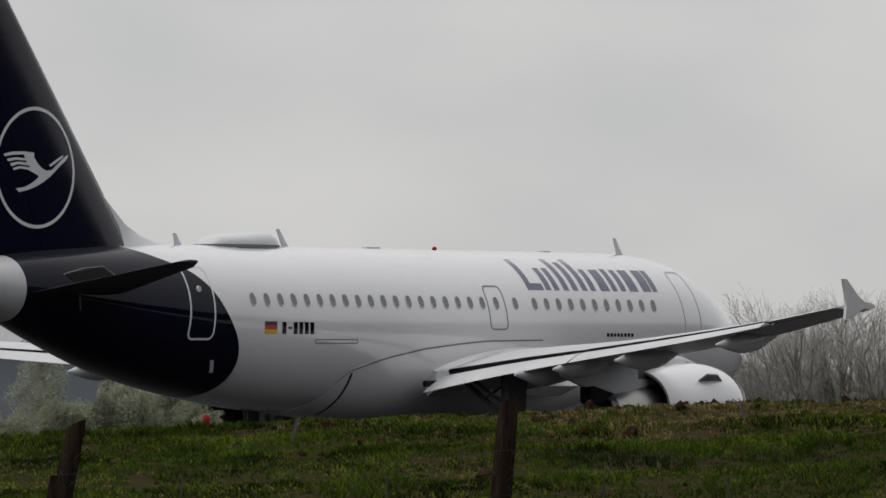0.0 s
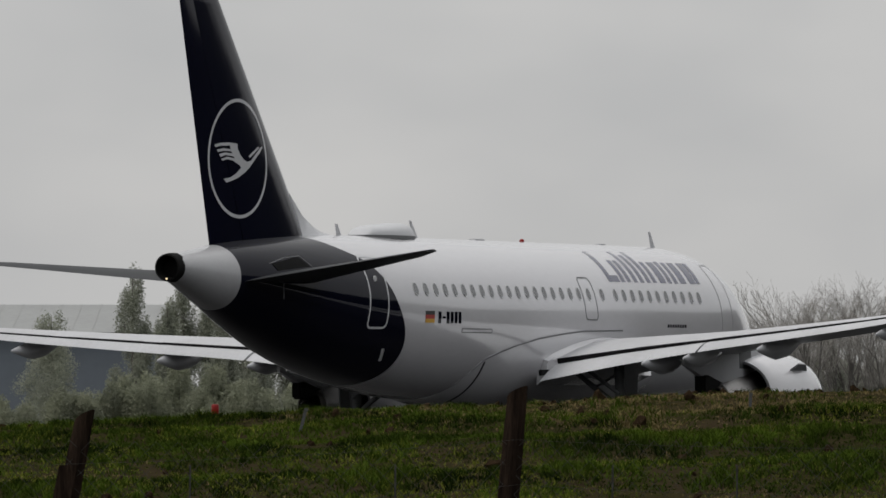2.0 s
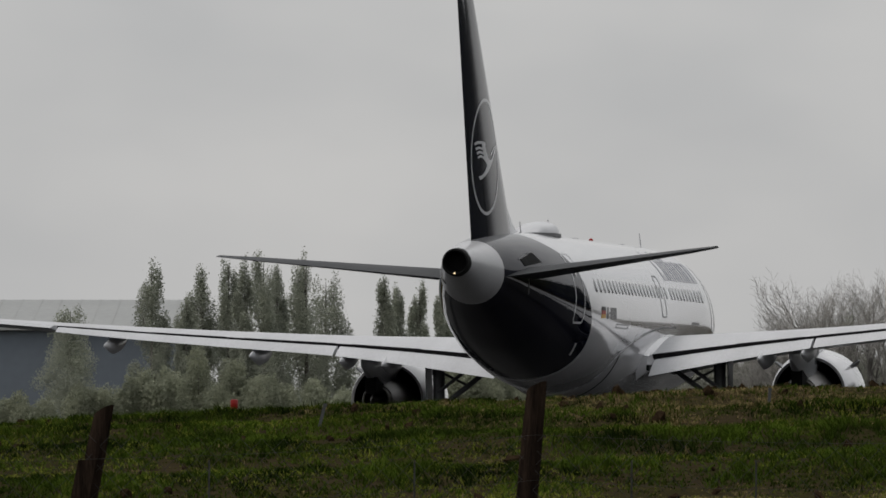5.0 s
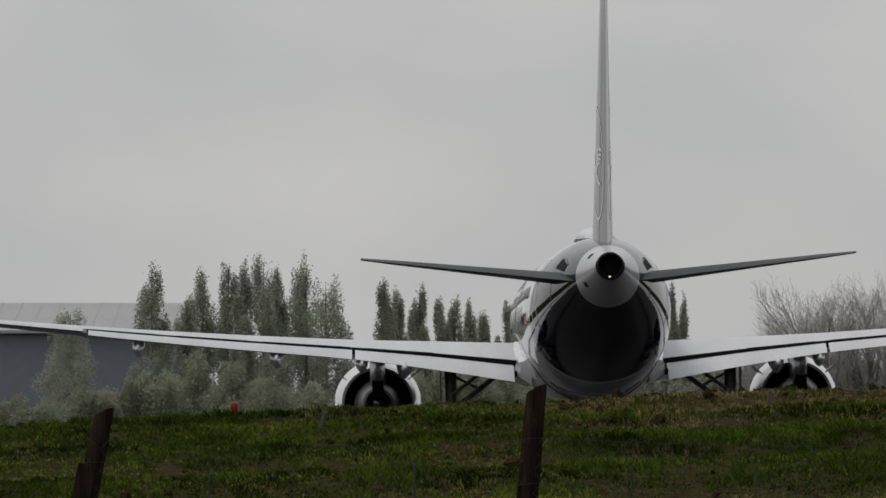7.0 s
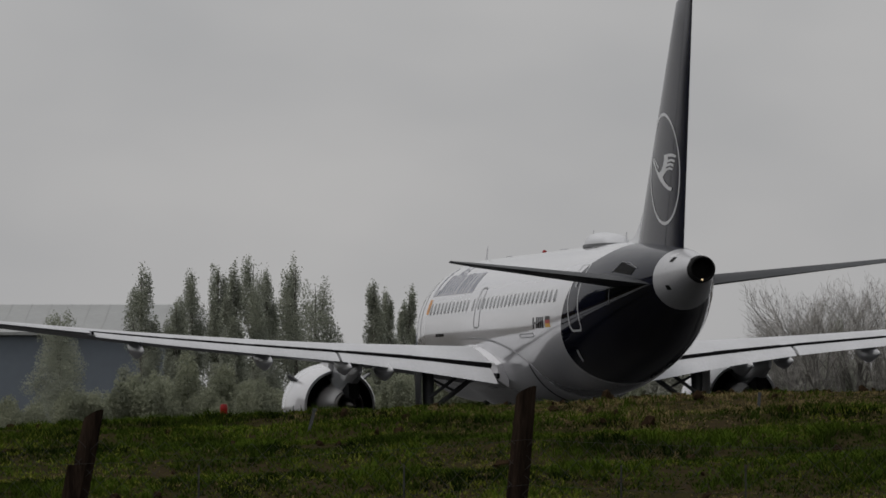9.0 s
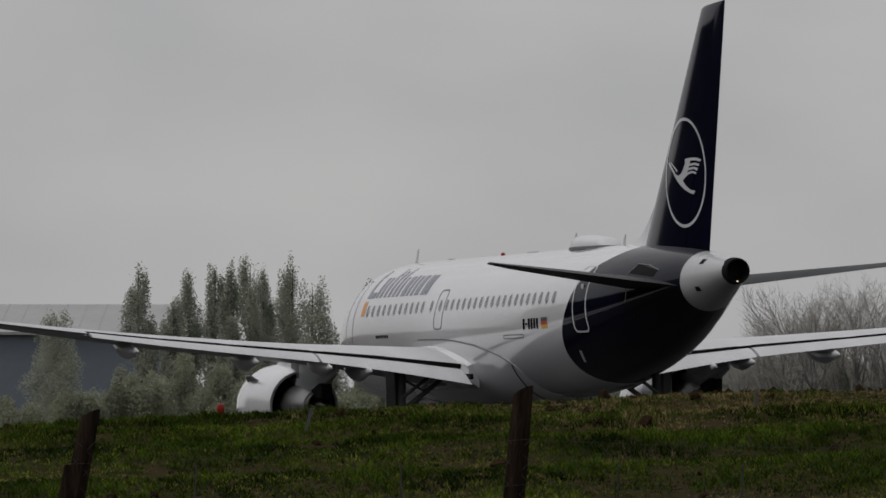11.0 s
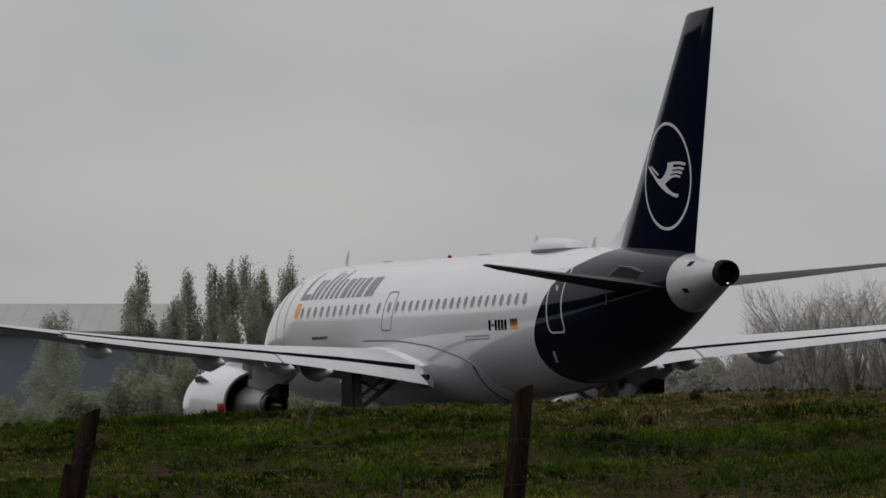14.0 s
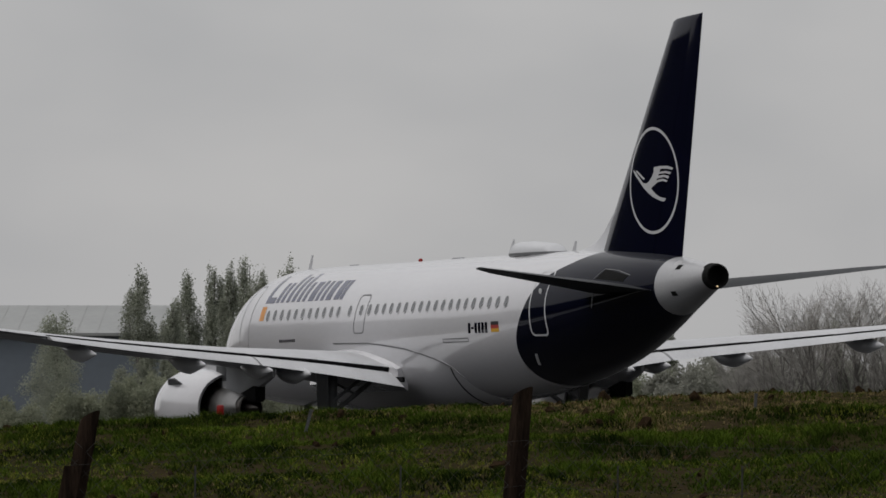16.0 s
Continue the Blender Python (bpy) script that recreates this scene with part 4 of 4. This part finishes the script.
def bush(u, v, wide, d, seed, mat, label, name="bush"):
    rng = np.random.default_rng(seed)
    x, y, top = at(u, v, d)
    z0 = height(x, y)
    h, w = top - z0, wide * PX * d
    thing = tagged(new(name), label, "bush", "bushes under the trees")
    thing.location = (x, y, z0)
    bm = bmesh.new()
    centres = []
    for k in range(20):
        a, r = rng.uniform(0, 2 * math.pi), w * math.sqrt(rng.uniform(0, 1)) * 0.85
        zc = h * rng.uniform(0.3, 0.9) * (1 - 0.3 * (r / w) ** 2)
        tube([(0.2 * math.cos(a), 0.2 * math.sin(a), -0.2), (r * 0.5 * math.cos(a), r * 0.5 * math.sin(a), zc * 0.5), (r * math.cos(a), r * math.sin(a), zc)], [0.1, 0.06, 0.015], 5, bm=bm)
        m = 700
        p = rng.normal(0, 1, (m, 3))
        p /= np.linalg.norm(p, axis=1, keepdims=True)
        p *= rng.uniform(0.3, 1, (m, 1)) ** 0.5 * np.array([w * 0.34, w * 0.34, h * 0.24])
        centres.append(p + np.array([r * math.cos(a), r * math.sin(a), zc]))
    part("stems", bm, BARK, thing)
    leaves(rng, np.concatenate(centres), (0.10, 0.10, 0.10), 0.14, mat, "crown", thing, "rounded loose leafy crown")
    return thing


def bare_tree(u, v, wide, d, seed):
    """A leafless tree: forks on forks, down to fine twigs."""
    rng = np.random.default_rng(seed)
    x, y, top = at(u, v, d)
    z0 = height(x, y)
    h, w = top - z0, 1.3 * wide * PX * d
    tree = tagged(new("bare_tree"), "leafless spreading tree with a crown of fine twigs paled for haze", "tree", "bare trees beside the field")
    tree.location = (x, y, z0)
    verts, faces, tv, tf = [], [], [], []

    def stick(p, q, r0, r1, sides, vv, ff):
        d2 = (q - p).normalized()
        s = d2.orthogonal().normalized()
        t = d2.cross(s)
        o = len(vv)
        for c, r in ((p, r0), (q, r1)):
            for k in range(sides):
                a = 2 * math.pi * k / sides
                vv.append(tuple(c + (s * math.cos(a) + t * math.sin(a)) * r))
        for k in range(sides):
            j = (k + 1) % sides
            ff.append((o + k, o + j, o + sides + j, o + sides + k))

    def grow(p, d2, length, r, level):
        """A nearly straight branch that bends upwards a little, with side shoots all along it."""
        steps = (7, 6, 5, 4, 3)[level]
        bend = Vector(rng.normal(0, 0.035, 3)) + Vector((0, 0, 0.03))
        for i in range(steps):
            d2 = (d2 + bend + Vector(rng.normal(0, 0.05, 3))).normalized()
            q = p + d2 * length / steps
            r1 = max(0.007, r * 0.86)
            if level < 2:
                stick(p, q, r, r1, 6, verts, faces)
            else:
                stick(p, q, r, r1, 3, tv, tf)
            p, r = q, r1
            if i >= (2 if level == 0 else 0) and (level < 3 or level == 3 and i == steps - 1):
                for _ in range(1 if level else 2):
                    side = Vector(rng.normal(0, 1, 3))
                    side = (side - d2 * side.dot(d2)).normalized()
                    grow(p, (d2 + side * rng.uniform(0.4, 0.75)).normalized(), length * (0.62 - 0.30 * i / steps) * rng.uniform(0.7, 1.1), r * 0.55, level + 1)

    for k in range(7):
        a = 2 * math.pi * (k + rng.uniform(-0.3, 0.3)) / 7
        lean = rng.uniform(0.15, 1.0) * min(1.1, 1.5 * w / h)
        grow(Vector((0.2 * math.cos(a), 0.2 * math.sin(a), 0)), Vector((lean * math.cos(a), lean * math.sin(a), 1)).normalized(), h * 0.74, 0.13, 0)
    a = np.array(verts + tv)
    k = h / max(1e-6, np.percentile(a[:, 2], 99.8))
    kw = w / max(1e-6, np.percentile(np.abs(a[:, 0]), 99))
    sc = lambda vv: [(p[0] * kw, p[1] * kw, p[2] * k) for p in vv]
    limb = raw("trunk", sc(verts), faces, HAZED_LIMB, True)
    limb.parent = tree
    tw = raw("twig_crown", sc(tv), tf, HAZED_TWIG)
    tw.parent = tree
    tw["label"] = "fine bare twigs, grey paled for haze"
    return tree


def hangar():
    d = 900.0
    x0, _, eave = at(-900, 592, d)
    x1, _, _ = at(292, 592, d)
    ridge = at(0, 543, d + 28)[2]
    hall = tagged(new("hangar"), "long blue-grey airport hangar with a pale sheet roof", "building")
    hall.location = (0, d, 0)
    part("wall", box(x0, 0, -1, x1, 0.4, eave), HANGAR_WALL, hall, "blue-grey metal front wall")
    part("wall", box(x1 - 0.4, 0.404, -1, x1, 56, eave - 0.01), HANGAR_WALL, hall)
    part("wall", box(x0, 55.6, -1, x1 - 0.404, 56, eave), HANGAR_WALL, hall)
    for y0, y1, za, zb in ((-0.8, 28, eave, ridge), (28, 56.8, ridge, eave)):
        rings = [[Vector((x, yy, zz)) for yy, zz in ((y0, za), (y1, zb), (y1, zb + 0.35), (y0, za + 0.35))] for x in (x0 - 0.6, x1 + 0.6)]
        part("roof", loft(rings), ROOF, hall, "pale grey sheet-metal roof slope")
    rib = bmesh.new()
    loft([[Vector((x, yy, zz)) for yy, zz in ((-0.8, eave + 0.36), (28, ridge + 0.36), (28, ridge + 0.385), (-0.8, eave + 0.385))] for x in (-0.08, 0.08)], bm=rib)
    me = bpy.data.meshes.new("roof_rib")
    rib.to_mesh(me)
    rib.free()
    me.materials.append(ROOF)
    k = 0
    while x0 + 2.4 * k < x1:
        r = new("roof_rib", me)
        r.parent, r.location = hall, (x0 + 2.4 * k, 0, 0)
        k += 1
    return hall


hangar()
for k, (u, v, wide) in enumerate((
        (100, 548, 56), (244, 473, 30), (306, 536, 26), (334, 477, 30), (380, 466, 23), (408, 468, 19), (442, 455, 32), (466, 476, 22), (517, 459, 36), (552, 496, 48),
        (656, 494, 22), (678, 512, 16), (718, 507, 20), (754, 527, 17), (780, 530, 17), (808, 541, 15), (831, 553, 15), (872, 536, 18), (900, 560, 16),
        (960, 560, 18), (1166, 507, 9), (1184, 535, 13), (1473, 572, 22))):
    poplar(u, v, wide, 700 + 6 * (k % 5) if u < 1400 else 520, 100 + k, HAZED_POPLAR)
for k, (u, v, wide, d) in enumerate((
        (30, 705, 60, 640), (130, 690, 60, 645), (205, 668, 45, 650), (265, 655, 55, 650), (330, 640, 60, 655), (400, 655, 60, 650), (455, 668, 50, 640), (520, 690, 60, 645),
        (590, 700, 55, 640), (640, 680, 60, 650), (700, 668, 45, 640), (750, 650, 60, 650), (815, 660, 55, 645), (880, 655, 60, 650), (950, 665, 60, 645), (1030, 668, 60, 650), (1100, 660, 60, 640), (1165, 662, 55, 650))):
    bush(u, v, wide, d, 300 + k, HAZED_BUSH, "yellow-green bush paled for haze at the foot of the poplars")
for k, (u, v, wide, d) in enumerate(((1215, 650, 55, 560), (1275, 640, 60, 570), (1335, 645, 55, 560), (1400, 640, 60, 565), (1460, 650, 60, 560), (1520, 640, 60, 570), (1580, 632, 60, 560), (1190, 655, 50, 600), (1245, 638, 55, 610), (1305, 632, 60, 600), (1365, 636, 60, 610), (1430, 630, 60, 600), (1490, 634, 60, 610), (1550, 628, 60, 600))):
    bush(u, v, wide, d, 400 + k, HAZED_HEDGE, "grey-green hedge bush paled for haze below the bare trees")
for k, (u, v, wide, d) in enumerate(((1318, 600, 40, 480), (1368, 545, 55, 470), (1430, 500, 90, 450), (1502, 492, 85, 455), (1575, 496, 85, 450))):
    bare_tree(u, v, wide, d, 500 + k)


def woods():
    """An unseen belt of dark woods, added beside and behind the viewer to mirror in the paint."""
    rng = np.random.default_rng(77)
    verts, faces = [], []
    n = 220
    for i in range(n + 1):
        a = radians(65 - 307 * i / n)
        lump = noise.noise((math.cos(a) * 9, math.sin(a) * 9, 0.0))
        r = 262 + 10 * lump
        top = 31 + 4 * lump + 3 * noise.noise((math.cos(a) * 40, math.sin(a) * 40, 5.0))
        for rr, z in ((r, -4.0), (r - 2.5, top * 0.35), (r - 1.0, top * 0.75), (r + 3, top), (r + 12, top * 0.9), (r + 16, -4.0)):
            verts.append((rr * math.cos(a), 150 + rr * math.sin(a), z))
    for i in range(n):
        for k in range(5):
            faces.append((6 * i + k, 6 * i + 6 + k, 6 * i + 7 + k, 6 * i + 1 + k))
    for _ in range(26000):
        i = int(rng.integers(0, n))
        p, q = np.array(verts[6 * i + 1]), np.array(verts[6 * i + 3])
        t = rng.uniform(0, 1.08)
        c = p + (q - p) * t + rng.normal(0, 1.6, 3)
        c[2] = -1.5 + (q[2] + 1.5) * t
        o = len(verts)
        for _ in range(4):
            verts.append(tuple(c + rng.normal(0, 0.9, 3)))
        faces.append((o, o + 1, o + 2, o + 3))
    return tagged(raw("backdrop", verts, faces, UNSEEN_WOODS), "added belt of dark woods out of view round the airfield, darkening reflections", "woods", kind="structure")


woods()

# ---- the bank's grass, earth clods, fence and marker ----
def strew(name, mat, label, n, seed, keep, tall, wide):
    """Tufts of bent blades over the bank, where keep(x, y) is likely."""
    rng = np.random.default_rng(seed)
    verts, faces = [], []
    made = 0
    while made < n:
        y = 56 + 35 * rng.uniform() ** 0.9
        x = rng.uniform(-1, 1) * (0.068 * y + 0.5)
        if rng.uniform() > keep(x, y):
            made += 0.3
            continue
        z = height(x, y) - 0.01
        made += 1
        scale = max(0.25, 0.8 + 0.5 * ledge(x, y)[1] + 1.0 * noise.noise((x * 1.3, y * 0.4, 2.0)) + 1.1 * noise.noise((x * 4.5, y * 1.2, 5.0)))
        for _ in range(5):
            a, lean = rng.uniform(0, 6.283), rng.uniform(0.5, 1.7)
            hgt = tall * scale * rng.uniform(0.5, 1.25)
            bx, by = x + rng.normal(0, 0.025), y + rng.normal(0, 0.03)
            dx, dy = math.cos(a) * lean * hgt, math.sin(a) * lean * hgt
            wx, wy = -math.sin(a) * wide, math.cos(a) * wide
            o = len(verts)
            verts += [(bx - wx, by - wy, z), (bx + wx, by + wy, z), (bx + dx * 0.4 + wx * 0.7, by + dy * 0.4 + wy * 0.7, z + hgt * 0.65),
                      (bx + dx * 0.4 - wx * 0.7, by + dy * 0.4 - wy * 0.7, z + hgt * 0.65), (bx + dx, by + dy, z + hgt)]
            faces += [(o, o + 1, o + 2, o + 3), (o + 3, o + 2, o + 4)]
    return tagged(raw(name, verts, faces, mat), label, "grass", kind="stuff")


def dryness(x, y):
    """How dry and bare the bank is: the crest, most of all to the east, and patches at its foot."""
    p = 0.5 + 0.5 * noise.noise((x * 0.35, y * 0.12, 7.0)) + 0.35 * noise.noise((x * 1.6, y * 0.4, 1.0))
    crest = max(0, min(1, (y - 70) / 6)) * max(0.10, min(1, 0.55 + x * 0.2))
    foot = max(0, min(1, (66 - y) / 6)) * 0.2
    bands = 0.52 - 0.95 * ledge(x, y)[1] * min(1, max(0.25, (88 - y) / 8))
    return max(0, min(1, (crest + foot) * 1.2 + (p - 0.6) * 0.9 + bands))


strew("grass", GRASS, "short rough yellow-green grass on the bank", 40000, 11, lambda x, y: max(0.03, 1 - 0.95 * dryness(x, y)) * (1 - 0.6 * ledge(x, y)[1]), 0.034, 0.006)
strew("lush_grass", LUSH_SHADE, "lush grass along the bank's terraces, darkened for their shade", 30000, 13, lambda x, y: ledge(x, y)[1] ** 0.8 * (1 - 0.8 * dryness(x, y)), 0.050, 0.007)
strew("dry_grass", DRY, "dry straw-coloured grass on the bank's crest", 40000, 12, lambda x, y: 0.02 + 0.75 * dryness(x, y) ** 1.3, 0.034, 0.006)


def clods():
    """Turned-up lumps of brown earth, most along the crest."""
    rng = np.random.default_rng(21)
    bm = bmesh.new()
    for k in range(1100):
        crest = rng.uniform() < 0.8
        y = 88 + rng.normal(0, 2.2) if crest else rng.uniform(60, 84)
        x = rng.uniform(-1, 1) * 6.2
        if rng.uniform() > (0.10 + 0.9 * min(1, max(0, (x + 2) / 6)) if crest else 0.35):
            continue
        r = rng.uniform(0.015, 0.06) ** 1.0 * (1.25 if rng.uniform() < 0.15 else 1)
        m = Matrix.LocRotScale((x, y, height(x, y) + r * 0.35), Euler(rng.uniform(0, 6, 3)), Vector((r * rng.uniform(1, 1.9), r, r * rng.uniform(0.6, 1))))
        made = bmesh.ops.create_icosphere(bm, subdivisions=1, radius=1.0, matrix=m)
        for v in made["verts"]:
            v.co += Vector(rng.normal(0, 0.16, 3)) * r
    return tagged(link("earth_clods", bm, CLOD, 20), "lumps of dark turned-up earth on the grass bank", "earth", kind="stuff")


clods()


def fence():
    """Old wooden posts with a slack chain-link net and two strands of wire."""
    whole = tagged(new("fence"), "old fence of leaning wooden posts with a slack wire net", "fence")
    d = 42.0
    k = PX * d
    posts = [(-1410, 744, -1440, 44), (-625, 741, -648, 42), (160, 733, 131, 36), (925, 691, 908, 38), (1700, 705, 1690, 38), (2480, 700, 2470, 38)]
    tops = []
    for i, (u, v, ub, wide) in enumerate(posts):
        rng = np.random.default_rng(60 + i)
        x, _, zt = at(u, v, d)
        xb = (ub - 784) * k
        zb = at(0, 882, d)[2]
        g = height(xb, d) - 0.25
        lean = (x - xb) / (zt - zb)
        rings = []
        for j in range(9):
            z = g + (zt - g) * j / 8
            cx = xb + lean * (z - zb)
            r = wide * k / 2 * (1.12 - 0.16 * j / 8)
            ring = []
            for q in range(10):
                a = 2 * math.pi * q / 10
                rr = r * (1 + 0.10 * noise.noise((math.cos(a) * 1.5, math.sin(a) * 1.5 + i * 3, z * 3)))
                ring.append(Vector((cx + rr * math.cos(a), d + rr * math.sin(a), z + (0.03 * math.cos(a + 0.5) if j == 8 else 0))))
            rings.append(ring)
        part("post", loft(rings), POST_WOOD, whole, "weathered dark brown wooden post")
        tops.append((x, zt, xb, zb, lean))
    # two splinted lengths on the weak post
    x, zt, xb, zb, lean = tops[2]
    bm = bmesh.new()
    loft([[Vector((xb - 0.035 + lean * (z - zb) + o, d - 0.075 + p, z)) for o, p in ((-0.05, -0.03), (0.05, -0.03), (0.05, 0.03), (-0.05, 0.03))] for z in (zb - 0.9, zb + 0.19)], bm=bm)
    part("splint", bm, POST_WOOD, whole, "short dark board beside the post")
    for drop, sag in ((0.05, 0.02), (0.30, 0.03)):
        for (xa, za, *_), (xc, zc, *_) in zip(tops, tops[1:]):
            pts = [(xa + (xc - xa) * i / 12, d - 0.06, za + (zc - za) * i / 12 - drop - 0.22 - sag * 4 * (i / 12) * (1 - i / 12)) for i in range(13)]
            part("wire", tube(pts, 0.0009, 5), WIRE, whole)
    verts, faces = [], []

    def strand(p, q, r=0.0013):
        o = len(verts)
        p, q = Vector(p), Vector(q)
        d2 = (q - p).normalized()
        s = d2.orthogonal().normalized() * r
        t = d2.cross(s)
        for c in (p, q):
            verts.extend([tuple(c + s), tuple(c - 0.5 * s + 0.87 * t), tuple(c - 0.5 * s - 0.87 * t)])
        faces.extend([(o, o + 1, o + 4, o + 3), (o + 1, o + 2, o + 5, o + 4), (o + 2, o, o + 3, o + 5)])

    cell, z_top, z_bot = 0.06, 0.02, -1.1
    rows = int((z_top - z_bot) / cell)
    for i in range(int(-3.4 / cell), int(3.4 / cell)):
        for j in range(rows):
            x, z = i * cell, z_top - j * cell + 0.012 * math.sin(i * cell * 2.1)
            y = d - 0.05 + 0.012 * noise.noise((x, z, 3.0))
            if (i + j) % 2 == 0:
                strand((x, y, z), (x + cell, y, z - cell))
            else:
                strand((x + cell, y, z), (x, y, z - cell))
    for u in (-440, 343, 706, 1090, 1310):
        x, _, zt = at(u, 822, d)
        part("net_stay", tube([(x, d - 0.03, height(x, d) - 0.1), (x + 0.01, d - 0.03, zt)], 0.006, 6), WIRE, whole, "thin steel rod in the net")
    net = raw("wire_net", verts, faces, WIRE)
    net.parent = whole
    net["label"] = "thin slack chain-link net"
    tagged(net, kind="stuff")


fence()


def stake(u, v, ub, vb, d):
    """A thin leaning steel stake with a notched head, set in the bank."""
    x, y, zt = at(u, v, d)
    xb, _, zb = at(ub, vb, d)
    g = min(zb, height(xb, y)) - 0.1
    thing = tagged(new("metal_stake"), "thin leaning grey steel stake in the grass", "stake", "stakes on the bank")
    thing.location = (xb, y, g)
    bm = bmesh.new()
    r = 0.016
    loft([[Vector(((x - xb) * q + o * r, p * r, (zt - g) * q)) for o, p in ((-1, -1), (1, -1), (1, 0.2), (0.2, 0.2), (0.2, 1), (-0.2, 1), (-0.2, 0.2), (-1, 0.2))] for q in (0, 0.5, 1)], bm=bm)
    part("shaft", bm, STAKE, thing)
    part("cap", box(x - xb - 0.02, -0.02, zt - g - 0.03, x - xb + 0.02, 0.02, zt - g + 0.004, 0.004), STAKE, thing)


stake(551, 722, 528, 795, 76)
stake(1338, 694, 1334, 745, 82)


def marker():
    x, y, zt = at(390, 714, 86.4)
    g = height(x, y)
    thing = tagged(new("marker_light"), "small red marker light standing on the bank's crest", "light")
    thing.location = (x, y, g - 0.02)
    h = zt - g + 0.02
    rings = [[Vector((r * math.cos(2 * math.pi * q / 18), r * math.sin(2 * math.pi * q / 18), z)) for q in range(18)] for z, r in ((h - 0.115, 0.040), (h - 0.11, 0.043), (h - 0.02, 0.043), (h - 0.004, 0.036), (h, 0.02))]
    part("lens", loft(rings), RED_LENS, thing, "red lens")
    part("stem", tube([(0, 0, 0), (0, 0, h - 0.112)], [0.035, 0.03], 12), STAKE, thing, "grey stem")


marker()


def motions():
    rows = []
    for t, x, y, heading in TAXI:
        z = radians(SLOPE_X) * x + radians(SLOPE_Y) * (y - 190) + 0.02
        m = Matrix.Translation((x, y, z)) @ pose(0, 0, 0, SLOPE_Y, -SLOPE_X, 0) @ pose(0, 0, 0, 0, 0, heading) @ pose(0, 0, 0, 0, -PITCH, 0)
        rows.append((t, m))
    walk(airliner, rows)
    # the wheels roll over the way gone
    times = [row[0] for row in TAXI]
    gone = [0.0]
    for (_, xa, ya, _), (_, xb, yb, _) in zip(TAXI, TAXI[1:]):
        gone.append(gone[-1] + math.hypot(xb - xa, yb - ya))
    for wheel, hub, radius in ROLLING:
        walk(wheel, [(0.2 * k, Matrix.Translation(hub) @ pose(0, 0, 0, 0, math.degrees(float(np.interp(0.2 * k, times, gone)) / radius), 0)) for k in range(81)])


motions()
